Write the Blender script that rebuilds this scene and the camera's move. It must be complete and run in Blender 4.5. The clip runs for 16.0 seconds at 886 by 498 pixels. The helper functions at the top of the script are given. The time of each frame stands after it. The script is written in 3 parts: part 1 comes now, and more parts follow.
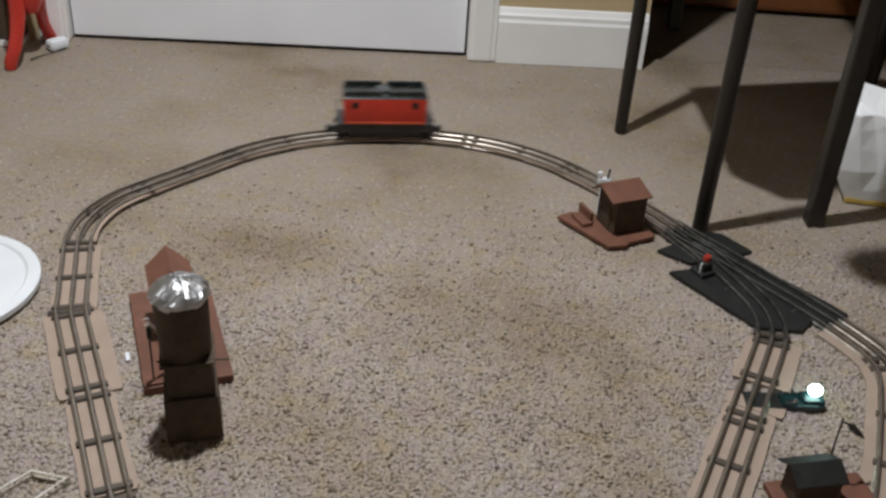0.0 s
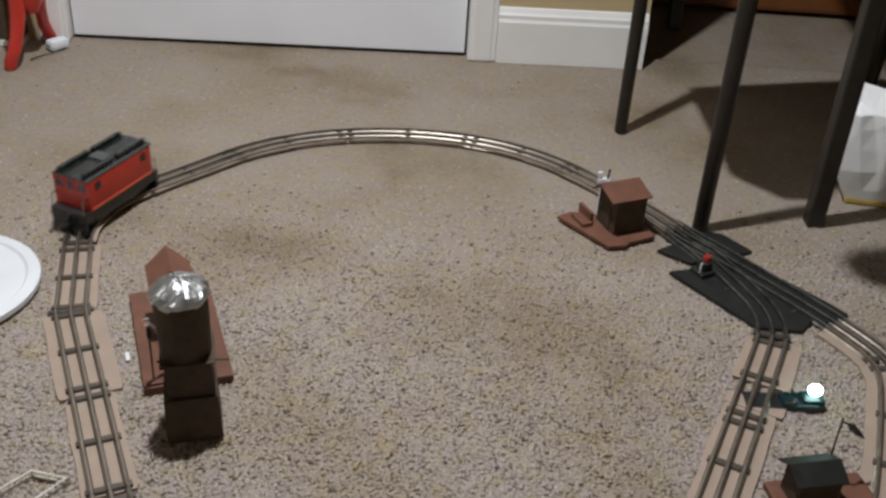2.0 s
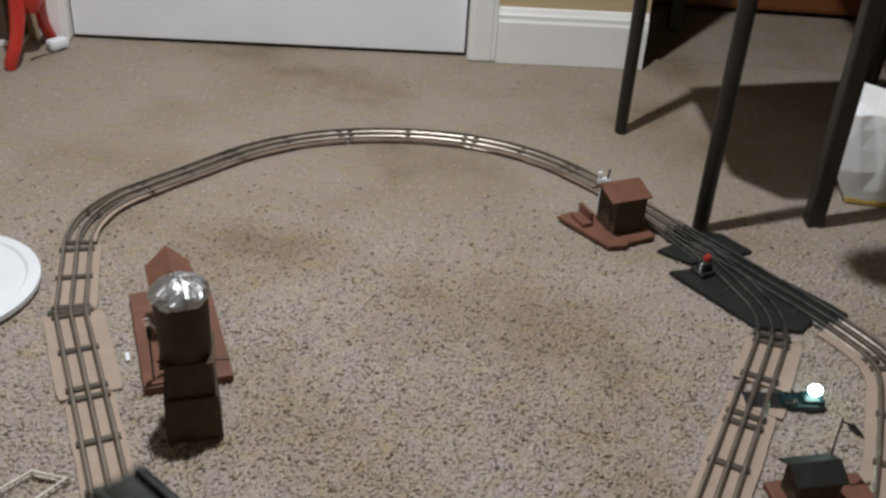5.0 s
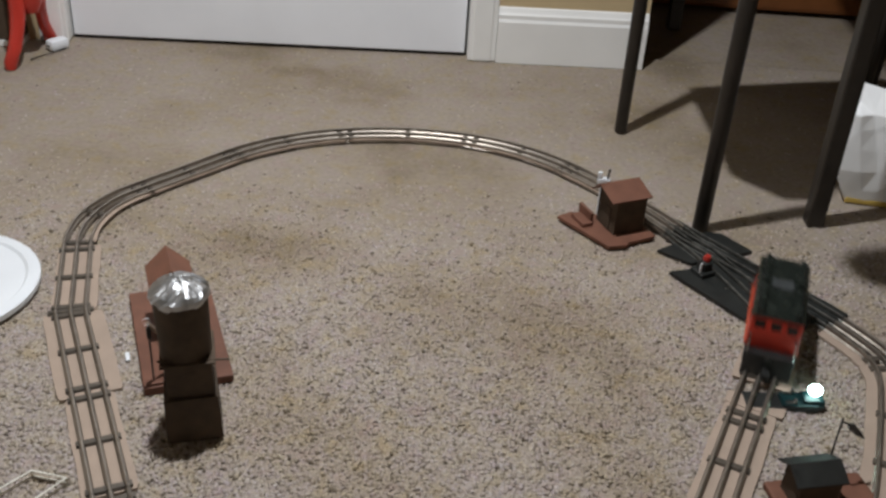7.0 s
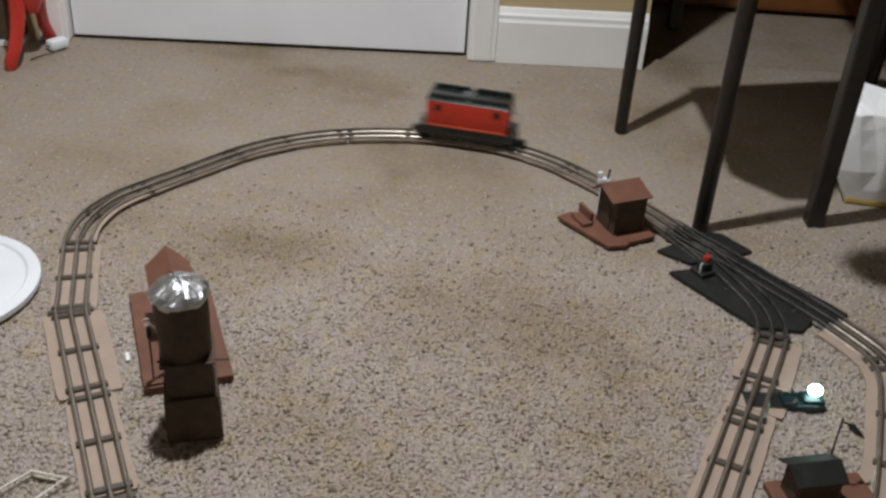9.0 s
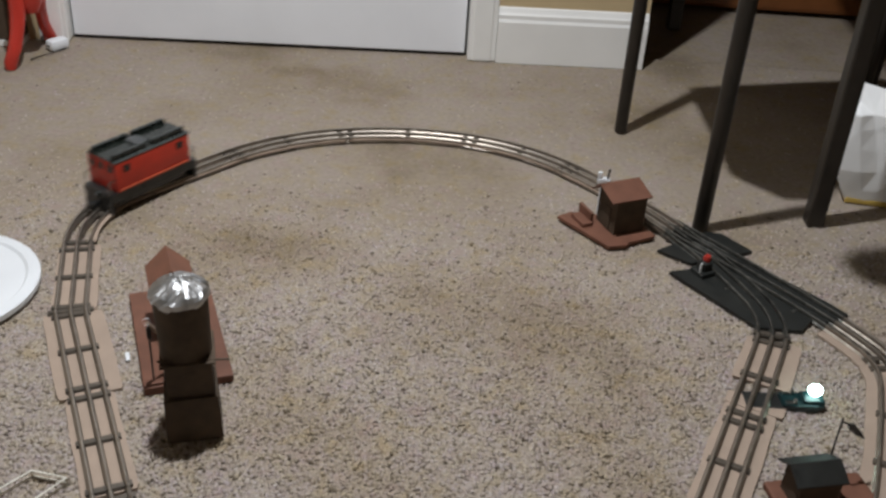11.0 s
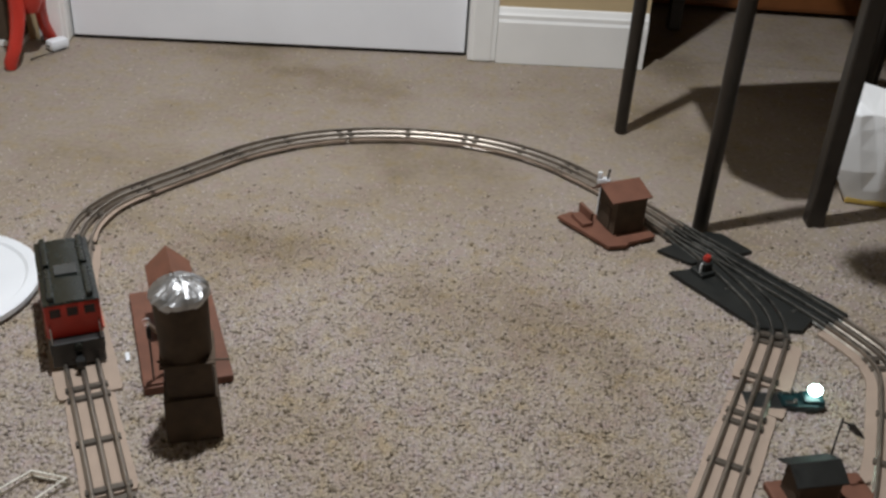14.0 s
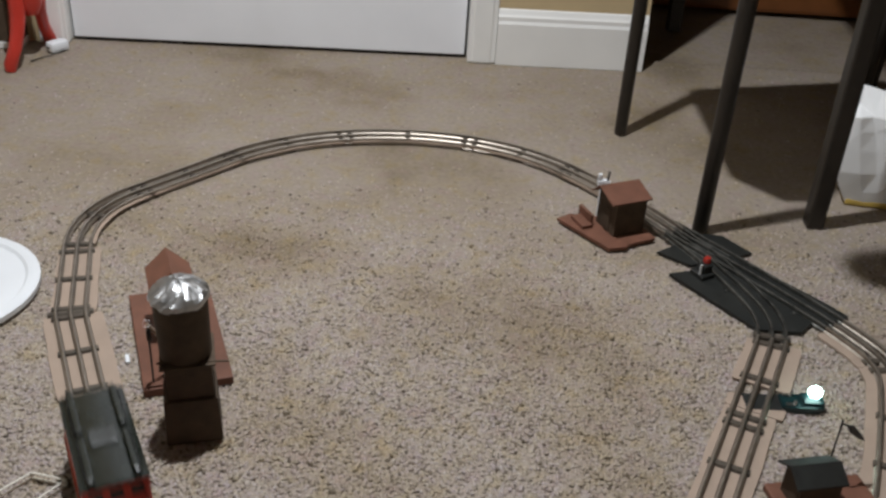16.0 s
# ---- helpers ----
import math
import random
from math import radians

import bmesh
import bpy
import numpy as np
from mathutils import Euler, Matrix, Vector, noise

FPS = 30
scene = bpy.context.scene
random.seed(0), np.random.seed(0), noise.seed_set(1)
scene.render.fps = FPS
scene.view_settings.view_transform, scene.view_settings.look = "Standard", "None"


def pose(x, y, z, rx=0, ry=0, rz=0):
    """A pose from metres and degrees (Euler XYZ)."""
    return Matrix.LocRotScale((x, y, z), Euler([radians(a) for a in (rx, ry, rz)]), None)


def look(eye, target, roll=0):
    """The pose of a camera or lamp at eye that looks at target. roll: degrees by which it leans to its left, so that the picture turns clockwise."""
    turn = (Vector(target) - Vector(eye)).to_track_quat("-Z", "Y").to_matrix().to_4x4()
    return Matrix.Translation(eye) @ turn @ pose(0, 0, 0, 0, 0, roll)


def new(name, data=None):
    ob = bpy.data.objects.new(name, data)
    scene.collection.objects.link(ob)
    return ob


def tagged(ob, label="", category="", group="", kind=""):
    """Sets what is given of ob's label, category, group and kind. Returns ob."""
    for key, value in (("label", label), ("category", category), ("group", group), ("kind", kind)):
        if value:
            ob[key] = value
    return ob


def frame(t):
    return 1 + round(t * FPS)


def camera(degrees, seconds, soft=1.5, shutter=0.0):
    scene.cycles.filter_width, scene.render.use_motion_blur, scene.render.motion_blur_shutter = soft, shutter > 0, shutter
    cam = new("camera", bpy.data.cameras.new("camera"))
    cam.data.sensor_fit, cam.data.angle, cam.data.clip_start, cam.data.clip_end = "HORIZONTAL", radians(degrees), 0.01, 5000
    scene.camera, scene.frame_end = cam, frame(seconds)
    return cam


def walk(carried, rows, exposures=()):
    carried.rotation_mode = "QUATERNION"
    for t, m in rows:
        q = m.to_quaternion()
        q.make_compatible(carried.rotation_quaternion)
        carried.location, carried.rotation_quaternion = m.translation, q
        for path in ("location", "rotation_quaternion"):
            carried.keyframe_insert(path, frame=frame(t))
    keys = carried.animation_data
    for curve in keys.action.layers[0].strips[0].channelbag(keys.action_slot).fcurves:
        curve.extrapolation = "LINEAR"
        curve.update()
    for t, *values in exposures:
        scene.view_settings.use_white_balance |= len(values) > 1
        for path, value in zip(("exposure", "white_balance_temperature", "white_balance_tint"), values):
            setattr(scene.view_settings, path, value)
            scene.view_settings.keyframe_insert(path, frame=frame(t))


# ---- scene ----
cam = camera(45.93, 16.0, soft=2.8, shutter=1.0)
EYE = (0.0, 0.0, 0.794)


def aim(dip):
    """The camera's pose for a tilt of so many degrees below the level."""
    return look(EYE, (0.0, math.cos(radians(dip)), 0.794 - math.sin(radians(dip))), 3.776)


walk(cam, [(0.0, aim(31.782)), (15.1, aim(31.782)), (15.4, aim(31.68)), (16.0, aim(31.68))],
     exposures=[(0.0, 0.33), (16.0, 0.33)])

# ---- light ----
world = bpy.data.worlds.new("room_dark")
scene.world = world
world.use_nodes = True
world.node_tree.nodes["Background"].inputs[0].default_value = (1.0, 0.86, 0.7, 1)
world.node_tree.nodes["Background"].inputs[1].default_value = 0.05


def area_lamp(name, size, power, colour, eye, target):
    data = bpy.data.lights.new(name, "AREA")
    data.shape, data.size, data.energy, data.color = "DISK", size, power, colour
    ob = new(name, data)
    ob.matrix_world = look(eye, target)
    return ob


area_lamp("hanging_lamp", 0.06, 26.5, (0.92, 0.955, 1.0), (-0.21, 1.12, 1.85), (-0.21, 1.12, 0.0))

# ---- materials ----


def material(name, colour, rough=0.6, metal=0.0, vary=0.15, scale=60.0, bump=0.1, bump_scale=300.0,
             spec=0.5):
    """A surface with broad stains, fine grain and fine relief."""
    m = bpy.data.materials.new(name)
    m.use_nodes = True
    nt = m.node_tree
    b = nt.nodes["Principled BSDF"]
    b.inputs["Metallic"].default_value = metal
    b.inputs["Specular IOR Level"].default_value = spec
    co = nt.nodes.new("ShaderNodeTexCoord")
    fine, broad = nt.nodes.new("ShaderNodeTexNoise"), nt.nodes.new("ShaderNodeTexNoise")
    fine.inputs["Scale"].default_value, fine.inputs["Detail"].default_value = scale, 6
    broad.inputs["Scale"].default_value, broad.inputs["Detail"].default_value = scale / 9, 3
    add = nt.nodes.new("ShaderNodeMath")
    add.operation = "ADD"
    ramp = nt.nodes.new("ShaderNodeValToRGB")
    dark = tuple(c * (1 - 2.2 * vary) for c in colour)
    light = tuple(min(1, c * (1 + 1.2 * vary)) for c in colour)
    ramp.color_ramp.elements[0].position, ramp.color_ramp.elements[1].position = 0.32, 0.72
    ramp.color_ramp.elements[0].color, ramp.color_ramp.elements[1].color = (*dark, 1), (*light, 1)
    half = nt.nodes.new("ShaderNodeMath")
    half.operation, half.inputs[1].default_value = "MULTIPLY", 0.5
    for n in (fine, broad):
        nt.links.new(co.outputs["Object"], n.inputs["Vector"])
    nt.links.new(fine.outputs["Fac"], add.inputs[0])
    nt.links.new(broad.outputs["Fac"], add.inputs[1])
    nt.links.new(add.outputs[0], half.inputs[0])
    nt.links.new(half.outputs[0], ramp.inputs[0])
    nt.links.new(ramp.outputs[0], b.inputs["Base Color"])
    mr = nt.nodes.new("ShaderNodeMapRange")
    mr.inputs["To Min"].default_value, mr.inputs["To Max"].default_value = max(0.03, rough - 0.12), min(1, rough + 0.12)
    nt.links.new(fine.outputs["Fac"], mr.inputs["Value"])
    nt.links.new(mr.outputs[0], b.inputs["Roughness"])
    if bump:
        rel = nt.nodes.new("ShaderNodeTexNoise")
        rel.inputs["Scale"].default_value, rel.inputs["Detail"].default_value = bump_scale, 4
        bn = nt.nodes.new("ShaderNodeBump")
        bn.inputs["Strength"].default_value, bn.inputs["Distance"].default_value = bump, 0.002
        nt.links.new(co.outputs["Object"], rel.inputs["Vector"])
        nt.links.new(rel.outputs["Fac"], bn.inputs["Height"])
        nt.links.new(bn.outputs[0], b.inputs["Normal"])
    return m


def glowing(name, colour, strength):
    m = bpy.data.materials.new(name)
    m.use_nodes = True
    b = m.node_tree.nodes["Principled BSDF"]
    b.inputs["Base Color"].default_value = (0.9, 0.95, 0.92, 1)
    b.inputs["Emission Color"].default_value = (*colour, 1)
    b.inputs["Emission Strength"].default_value = strength
    return m


# old spills and trodden places on the carpet: x, y, half-sizes, depth of the stain
STAINS = [(-0.268, 1.905, 0.075, 0.032, 0.42), (-0.165, 1.835, 0.070, 0.045, 0.40), (-0.215, 1.870, 0.150, 0.080, 0.16), (0.100, 1.865, 0.060, 0.030, 0.15),
          (-0.235, 1.255, 0.110, 0.060, 0.22), (0.030, 1.085, 0.120, 0.060, 0.26), (0.150, 1.150, 0.130, 0.050, 0.26), (-0.200, 1.395, 0.080, 0.040, 0.16),
          (0.060, 1.350, 0.100, 0.050, 0.12), (-0.300, 1.230, 0.050, 0.030, 0.16), (0.260, 0.960, 0.070, 0.050, 0.14)]


def stained(nt, co, colour):
    """Darkens a colour by the brown stains, whose edges wander."""
    wave = nt.nodes.new("ShaderNodeTexNoise")
    wave.inputs["Scale"].default_value, wave.inputs["Detail"].default_value = 16.0, 5
    nt.links.new(co.outputs["Object"], wave.inputs["Vector"])
    off = nt.nodes.new("ShaderNodeVectorMath")
    off.operation, off.inputs[1].default_value, off.inputs[2].default_value = "MULTIPLY_ADD", (0.16, 0.16, 0.0), (-0.08, -0.08, 0.0)
    nt.links.new(wave.outputs["Color"], off.inputs[0])
    moved = nt.nodes.new("ShaderNodeVectorMath")
    nt.links.new(co.outputs["Object"], moved.inputs[0])
    nt.links.new(off.outputs[0], moved.inputs[1])
    for x, y, rx, ry, depth in STAINS:
        m = nt.nodes.new("ShaderNodeMapping")
        m.vector_type = "TEXTURE"
        m.inputs["Location"].default_value, m.inputs["Scale"].default_value = (x, y, 0), (rx * 1.7, ry * 1.7, 1)
        g = nt.nodes.new("ShaderNodeTexGradient")
        g.gradient_type = "SPHERICAL"
        k = nt.nodes.new("ShaderNodeMath")
        k.operation, k.inputs[1].default_value, k.use_clamp = "MULTIPLY", depth * 1.7, True
        mix = nt.nodes.new("ShaderNodeMix")
        mix.data_type, mix.blend_type = "RGBA", "MULTIPLY"
        mix.inputs[7].default_value = (0.66, 0.59, 0.47, 1)
        nt.links.new(moved.outputs[0], m.inputs[0])
        nt.links.new(m.outputs[0], g.inputs[0])
        nt.links.new(g.outputs["Fac"], k.inputs[0])
        nt.links.new(k.outputs[0], mix.inputs[0])
        nt.links.new(colour, mix.inputs[6])
        colour = mix.outputs[2]
    dye = nt.nodes.new("ShaderNodeTexNoise")
    dye.inputs["Scale"].default_value, dye.inputs["Detail"].default_value = 34.0, 3
    nt.links.new(co.outputs["Object"], dye.inputs["Vector"])
    tint = nt.nodes.new("ShaderNodeValToRGB")
    tints = [(0.30, (1.0, 0.94, 0.79)), (0.44, (1.0, 0.985, 0.95)), (0.58, (0.99, 0.97, 1.0)), (0.70, (1.0, 0.93, 0.97))]
    while len(tint.color_ramp.elements) < len(tints):
        tint.color_ramp.elements.new(0.5)
    for e, (at, c) in zip(tint.color_ramp.elements, tints):
        e.position, e.color = at, (*c, 1)
    nt.links.new(dye.outputs["Fac"], tint.inputs[0])
    mix = nt.nodes.new("ShaderNodeMix")
    mix.data_type, mix.blend_type = "RGBA", "MULTIPLY"
    mix.inputs[0].default_value = 1.0
    nt.links.new(colour, mix.inputs[6])
    nt.links.new(tint.outputs[0], mix.inputs[7])
    return mix.outputs[2]


def carpet_material():
    """Beige twist pile: tan, cream and dark brown yarns, and broad trodden patches."""
    m = bpy.data.materials.new("carpet_pile")
    m.use_nodes = True
    nt = m.node_tree
    b = nt.nodes["Principled BSDF"]
    b.inputs["Roughness"].default_value = 0.95
    b.inputs["Specular IOR Level"].default_value = 0.1
    co = nt.nodes.new("ShaderNodeTexCoord")

    def noise_ramp(scale, detail, stops):
        n = nt.nodes.new("ShaderNodeTexNoise")
        n.inputs["Scale"].default_value, n.inputs["Detail"].default_value = scale, detail
        r = nt.nodes.new("ShaderNodeValToRGB")
        while len(r.color_ramp.elements) < len(stops):
            r.color_ramp.elements.new(0.5)
        for e, (at, c) in zip(r.color_ramp.elements, stops):
            e.position, e.color = at, (*c, 1)
        nt.links.new(co.outputs["Object"], n.inputs["Vector"])
        nt.links.new(n.outputs["Fac"], r.inputs[0])
        return r

    fresh = noise_ramp(205, 3, [(0.28, (0.180, 0.146, 0.116)), (0.40, (0.310, 0.267, 0.222)), (0.55, (0.360, 0.312, 0.262)), (0.70, (0.405, 0.354, 0.301))])
    worn = noise_ramp(120, 3, [(0.24, (0.215, 0.178, 0.137)), (0.36, (0.285, 0.243, 0.193)), (0.58, (0.318, 0.272, 0.220)), (0.75, (0.345, 0.298, 0.243))])
    # the pile is trodden flat towards the door
    sep = nt.nodes.new("ShaderNodeSeparateXYZ")
    nt.links.new(co.outputs["Object"], sep.inputs[0])
    wander = nt.nodes.new("ShaderNodeTexNoise")
    wander.inputs["Scale"].default_value = 2.6
    nt.links.new(co.outputs["Object"], wander.inputs["Vector"])
    both = nt.nodes.new("ShaderNodeMath")
    both.operation = "ADD"
    nt.links.new(sep.outputs["Y"], both.inputs[0])
    nt.links.new(wander.outputs["Fac"], both.inputs[1])
    wear = nt.nodes.new("ShaderNodeMapRange")
    wear.inputs["From Min"].default_value, wear.inputs["From Max"].default_value = 1.45, 2.05
    wear.inputs["To Max"].default_value = 0.92
    nt.links.new(both.outputs[0], wear.inputs["Value"])
    yarn = nt.nodes.new("ShaderNodeMix")
    yarn.data_type = "RGBA"
    nt.links.new(wear.outputs[0], yarn.inputs[0])
    nt.links.new(fresh.outputs[0], yarn.inputs[6])
    nt.links.new(worn.outputs[0], yarn.inputs[7])
    patch = noise_ramp(3.6, 5, [(0.30, (0.66, 0.62, 0.54)), (0.42, (0.88, 0.85, 0.80)), (0.55, (0.97, 0.96, 0.97)), (0.70, (1.0, 1.0, 1.0))])
    mix = nt.nodes.new("ShaderNodeMix")
    mix.data_type, mix.blend_type = "RGBA", "MULTIPLY"
    mix.inputs[0].default_value = 1.0
    nt.links.new(yarn.outputs[2], mix.inputs[6])
    nt.links.new(patch.outputs[0], mix.inputs[7])
    nt.links.new(stained(nt, co, mix.outputs[2]), b.inputs["Base Color"])
    return m


def pile_material():
    """Yarn tufts, each of its own shade: cream, tan, taupe and a few dark brown."""
    m = bpy.data.materials.new("twist_pile_yarn")
    m.use_nodes = True
    nt = m.node_tree
    b = nt.nodes["Principled BSDF"]
    b.inputs["Roughness"].default_value = 0.95
    b.inputs["Specular IOR Level"].default_value = 0.08
    geo = nt.nodes.new("ShaderNodeNewGeometry")
    r = nt.nodes.new("ShaderNodeValToRGB")
    r.color_ramp.interpolation = "CONSTANT"
    stops = [(0.0, (0.17, 0.142, 0.110)), (0.07, (0.33, 0.287, 0.230)), (0.16, (0.395, 0.342, 0.285)), (0.42, (0.425, 0.376, 0.318)), (0.64, (0.418, 0.366, 0.338)),
             (0.82, (0.440, 0.390, 0.315)), (0.92, (0.46, 0.415, 0.372))]
    while len(r.color_ramp.elements) < len(stops):
        r.color_ramp.elements.new(0.5)
    for e, (at, c) in zip(r.color_ramp.elements, stops):
        e.position, e.color = at, (*c, 1)
    nt.links.new(geo.outputs["Random Per Island"], r.inputs[0])
    co = nt.nodes.new("ShaderNodeTexCoord")
    n = nt.nodes.new("ShaderNodeTexNoise")
    n.inputs["Scale"].default_value, n.inputs["Detail"].default_value = 3.6, 5
    p = nt.nodes.new("ShaderNodeValToRGB")
    tints = [(0.30, (0.70, 0.655, 0.57)), (0.42, (0.90, 0.86, 0.80)), (0.55, (0.97, 0.96, 0.97)), (0.70, (1.0, 0.99, 1.0))]
    while len(p.color_ramp.elements) < len(tints):
        p.color_ramp.elements.new(0.5)
    for e, (at, c) in zip(p.color_ramp.elements, tints):
        e.position, e.color = at, (*c, 1)
    nt.links.new(co.outputs["Object"], n.inputs["Vector"])
    nt.links.new(n.outputs["Fac"], p.inputs[0])
    mix = nt.nodes.new("ShaderNodeMix")
    mix.data_type, mix.blend_type = "RGBA", "MULTIPLY"
    mix.inputs[0].default_value = 1.0
    nt.links.new(r.outputs[0], mix.inputs[6])
    nt.links.new(p.outputs[0], mix.inputs[7])
    nt.links.new(stained(nt, co, mix.outputs[2]), b.inputs["Base Color"])
    return m


CARPET = carpet_material()
PILE = pile_material()
# paint of the unseen walls and ceiling, kept pale to bounce fill light
BOUNCE_PAINT = material("pale_bounce_paint", (0.80, 0.77, 0.72), 0.8, vary=0.04, scale=20, bump=0.1)
WHITE_PAINT = material("white_gloss_paint", (0.88, 0.87, 0.84), 0.4, vary=0.03, scale=12, bump=0.05, bump_scale=90)
DOOR_PAINT = material("door_paint", (0.90, 0.91, 0.94), 0.45, vary=0.03, scale=8, bump=0.05, bump_scale=60)
TAN_WALL = material("tan_wall_paint", (0.56, 0.43, 0.25), 0.8, vary=0.05, scale=20, bump=0.15, bump_scale=160)
DARK_GAP = material("dark_gap", (0.02, 0.018, 0.015), 0.9, vary=0.1)
SWITCH_RAIL = material("dull_switch_rail", (0.13, 0.125, 0.110), 0.42, metal=0.7, vary=0.35, scale=140, bump=0.08)
RAIL = material("tinplate_rail", (0.345, 0.300, 0.252), 0.37, metal=0.85, vary=0.14, scale=90, bump=0.08)
TIE = material("browned_tie_steel", (0.11, 0.09, 0.07), 0.5, metal=0.3, vary=0.3, scale=120, bump=0.1)
PIN = material("steel_pin", (0.5, 0.49, 0.46), 0.3, metal=1.0, vary=0.2)
CARD = material("cardboard", (0.385, 0.292, 0.226), 0.85, vary=0.06, scale=40, bump=0.1, bump_scale=250)
RED = material("red_loco_plastic", (0.56, 0.034, 0.014), 0.36, vary=0.12, scale=50, bump=0.04)
RED_STRIPE = material("orange_red_rib", (0.50, 0.09, 0.04), 0.4, vary=0.1, scale=50, bump=0.0)
BLACK = material("black_loco_plastic", (0.030, 0.030, 0.029), 0.32, vary=0.25, scale=60, bump=0.06)
GREEN_BLACK = material("dark_roof_plastic", (0.018, 0.022, 0.018), 0.26, vary=0.25, scale=60, bump=0.05)
WINDOW = material("dark_window", (0.028, 0.010, 0.009), 0.2, vary=0.2, bump=0.0)
BROWN = material("dark_brown_plastic", (0.092, 0.065, 0.044), 0.7, vary=0.2, scale=60, bump=0.08, spec=0.2)
RED_BROWN = material("red_brown_plastic", (0.180, 0.078, 0.049), 0.62, vary=0.16, scale=50, bump=0.08, spec=0.3)
FOIL = material("aluminium_foil", (0.52, 0.52, 0.52), 0.42, metal=1.0, vary=0.15, scale=90, bump=0.5, bump_scale=120)
TABLE_WOOD = material("black_stained_wood", (0.024, 0.018, 0.013), 0.42, vary=0.3, scale=30, bump=0.1, bump_scale=120)
PAPER = material("white_paper_bag", (0.94, 0.94, 0.93), 0.6, vary=0.04, scale=25, bump=0.18, bump_scale=40)
YELLOW = material("yellow_print", (0.62, 0.43, 0.10), 0.6, vary=0.15, scale=30)
WHITE_PLASTIC = material("white_plastic", (0.80, 0.82, 0.84), 0.35, vary=0.03, scale=15, bump=0.02)
RED_TOY = material("red_toy_plastic", (0.55, 0.04, 0.025), 0.35, vary=0.12, scale=25)
SWITCH_BLACK = material("black_bakelite", (0.014, 0.015, 0.013), 0.55, vary=0.25, scale=80, bump=0.1)
GREEN_PLASTIC = material("teal_green_plastic", (0.006, 0.028, 0.030), 0.35, vary=0.2, scale=60)
CREAM = material("cream_wire", (0.84, 0.80, 0.70), 0.5, vary=0.1)
RED_BUTTON = material("red_lens", (0.38, 0.03, 0.02), 0.25, vary=0.1)
WOOD_FLOOR = material("brown_wood", (0.20, 0.07, 0.02), 0.4, vary=0.2, scale=20)
LAMP_GLOW = glowing("lit_globe", (0.62, 1.0, 0.94), 10.0)
# the hatch's grey is lightened to paint in the light it reflects
HATCH = material("hatch_painted_sheen", (0.06, 0.064, 0.064), 0.22, vary=0.2, scale=60, bump=0.05)

# ---- mesh helpers ----


def box(bm, x, y, z, sx, sy, sz, bevel=0.0, turn=0.0, m=None):
    """A box about (x, y) that stands on z; turn in degrees about its upright axis."""
    geo = bmesh.ops.create_cube(bm, size=1.0)
    vs = geo["verts"]
    mat = pose(x, y, z + sz / 2, 0, 0, turn) @ Matrix.Diagonal((sx, sy, sz, 1))
    bmesh.ops.transform(bm, matrix=mat, verts=vs)
    if bevel:
        es = list({e for v in vs for e in v.link_edges})
        out = bmesh.ops.bevel(bm, geom=es, offset=bevel, segments=2, affect="EDGES", profile=0.6)
        vs = list({v for f in out["faces"] for v in f.verts} | {v for v in vs if v.is_valid})
    if m is not None:
        bmesh.ops.transform(bm, matrix=m, verts=[v for v in vs if v.is_valid])
    return vs


def lathe(bm, profile, segments=32, at=(0, 0, 0)):
    """A turned form about the upright axis; profile of (radius, height) from below."""
    rings = []
    for r, z in profile:
        if r < 1e-6:
            rings.append([bm.verts.new((at[0], at[1], at[2] + z))])
        else:
            rings.append([bm.verts.new((at[0] + r * math.cos(2 * math.pi * i / segments), at[1] + r * math.sin(2 * math.pi * i / segments), at[2] + z)) for i in range(segments)])
    for a, b in zip(rings, rings[1:]):
        for i in range(segments):
            j = (i + 1) % segments
            if len(a) == 1 and len(b) > 1:
                bm.faces.new((a[0], b[j], b[i]))
            elif len(b) == 1 and len(a) > 1:
                bm.faces.new((a[i], a[j], b[0]))
            elif len(a) > 1:
                bm.faces.new((a[i], a[j], b[j], b[i]))


def prism(bm, outline, z0, z1, m=None):
    """A flat outline of (x, y) raised from z0 to z1."""
    lo = [bm.verts.new((x, y, z0)) for x, y in outline]
    hi = [bm.verts.new((x, y, z1)) for x, y in outline]
    n = len(lo)
    bm.faces.new(lo[::-1]), bm.faces.new(hi)
    for i in range(n):
        bm.faces.new((lo[i], lo[(i + 1) % n], hi[(i + 1) % n], hi[i]))
    if m is not None:
        bmesh.ops.transform(bm, matrix=m, verts=lo + hi)


def sweep(bm, line, section, closed=False):
    """Carries a section of (across, up) along a line of (x, y, z) on the flat."""
    rows = []
    n = len(line)
    for i, p in enumerate(line):
        a, b = line[max(i - 1, 0)], line[min(i + 1, n - 1)]
        d = Vector((b[0] - a[0], b[1] - a[1], 0)).normalized()
        side = Vector((d.y, -d.x, 0))
        rows.append([bm.verts.new(Vector(p) + side * u + Vector((0, 0, w))) for u, w in section])
    k = len(section)
    for r, q in zip(rows, rows[1:]):
        for i in range(k):
            bm.faces.new((r[i], r[(i + 1) % k], q[(i + 1) % k], q[i]))
    bm.faces.new(rows[0]), bm.faces.new(rows[-1][::-1])


def rod(bm, a, b, r, segments=10):
    """A round rod from a to b."""
    a, b = Vector(a), Vector(b)
    d = b - a
    geo = bmesh.ops.create_cone(bm, cap_ends=True, segments=segments, radius1=r, radius2=r, depth=d.length)
    bmesh.ops.transform(bm, matrix=Matrix.Translation((a + b) / 2) @ d.to_track_quat("Z", "Y").to_matrix().to_4x4(), verts=geo["verts"])


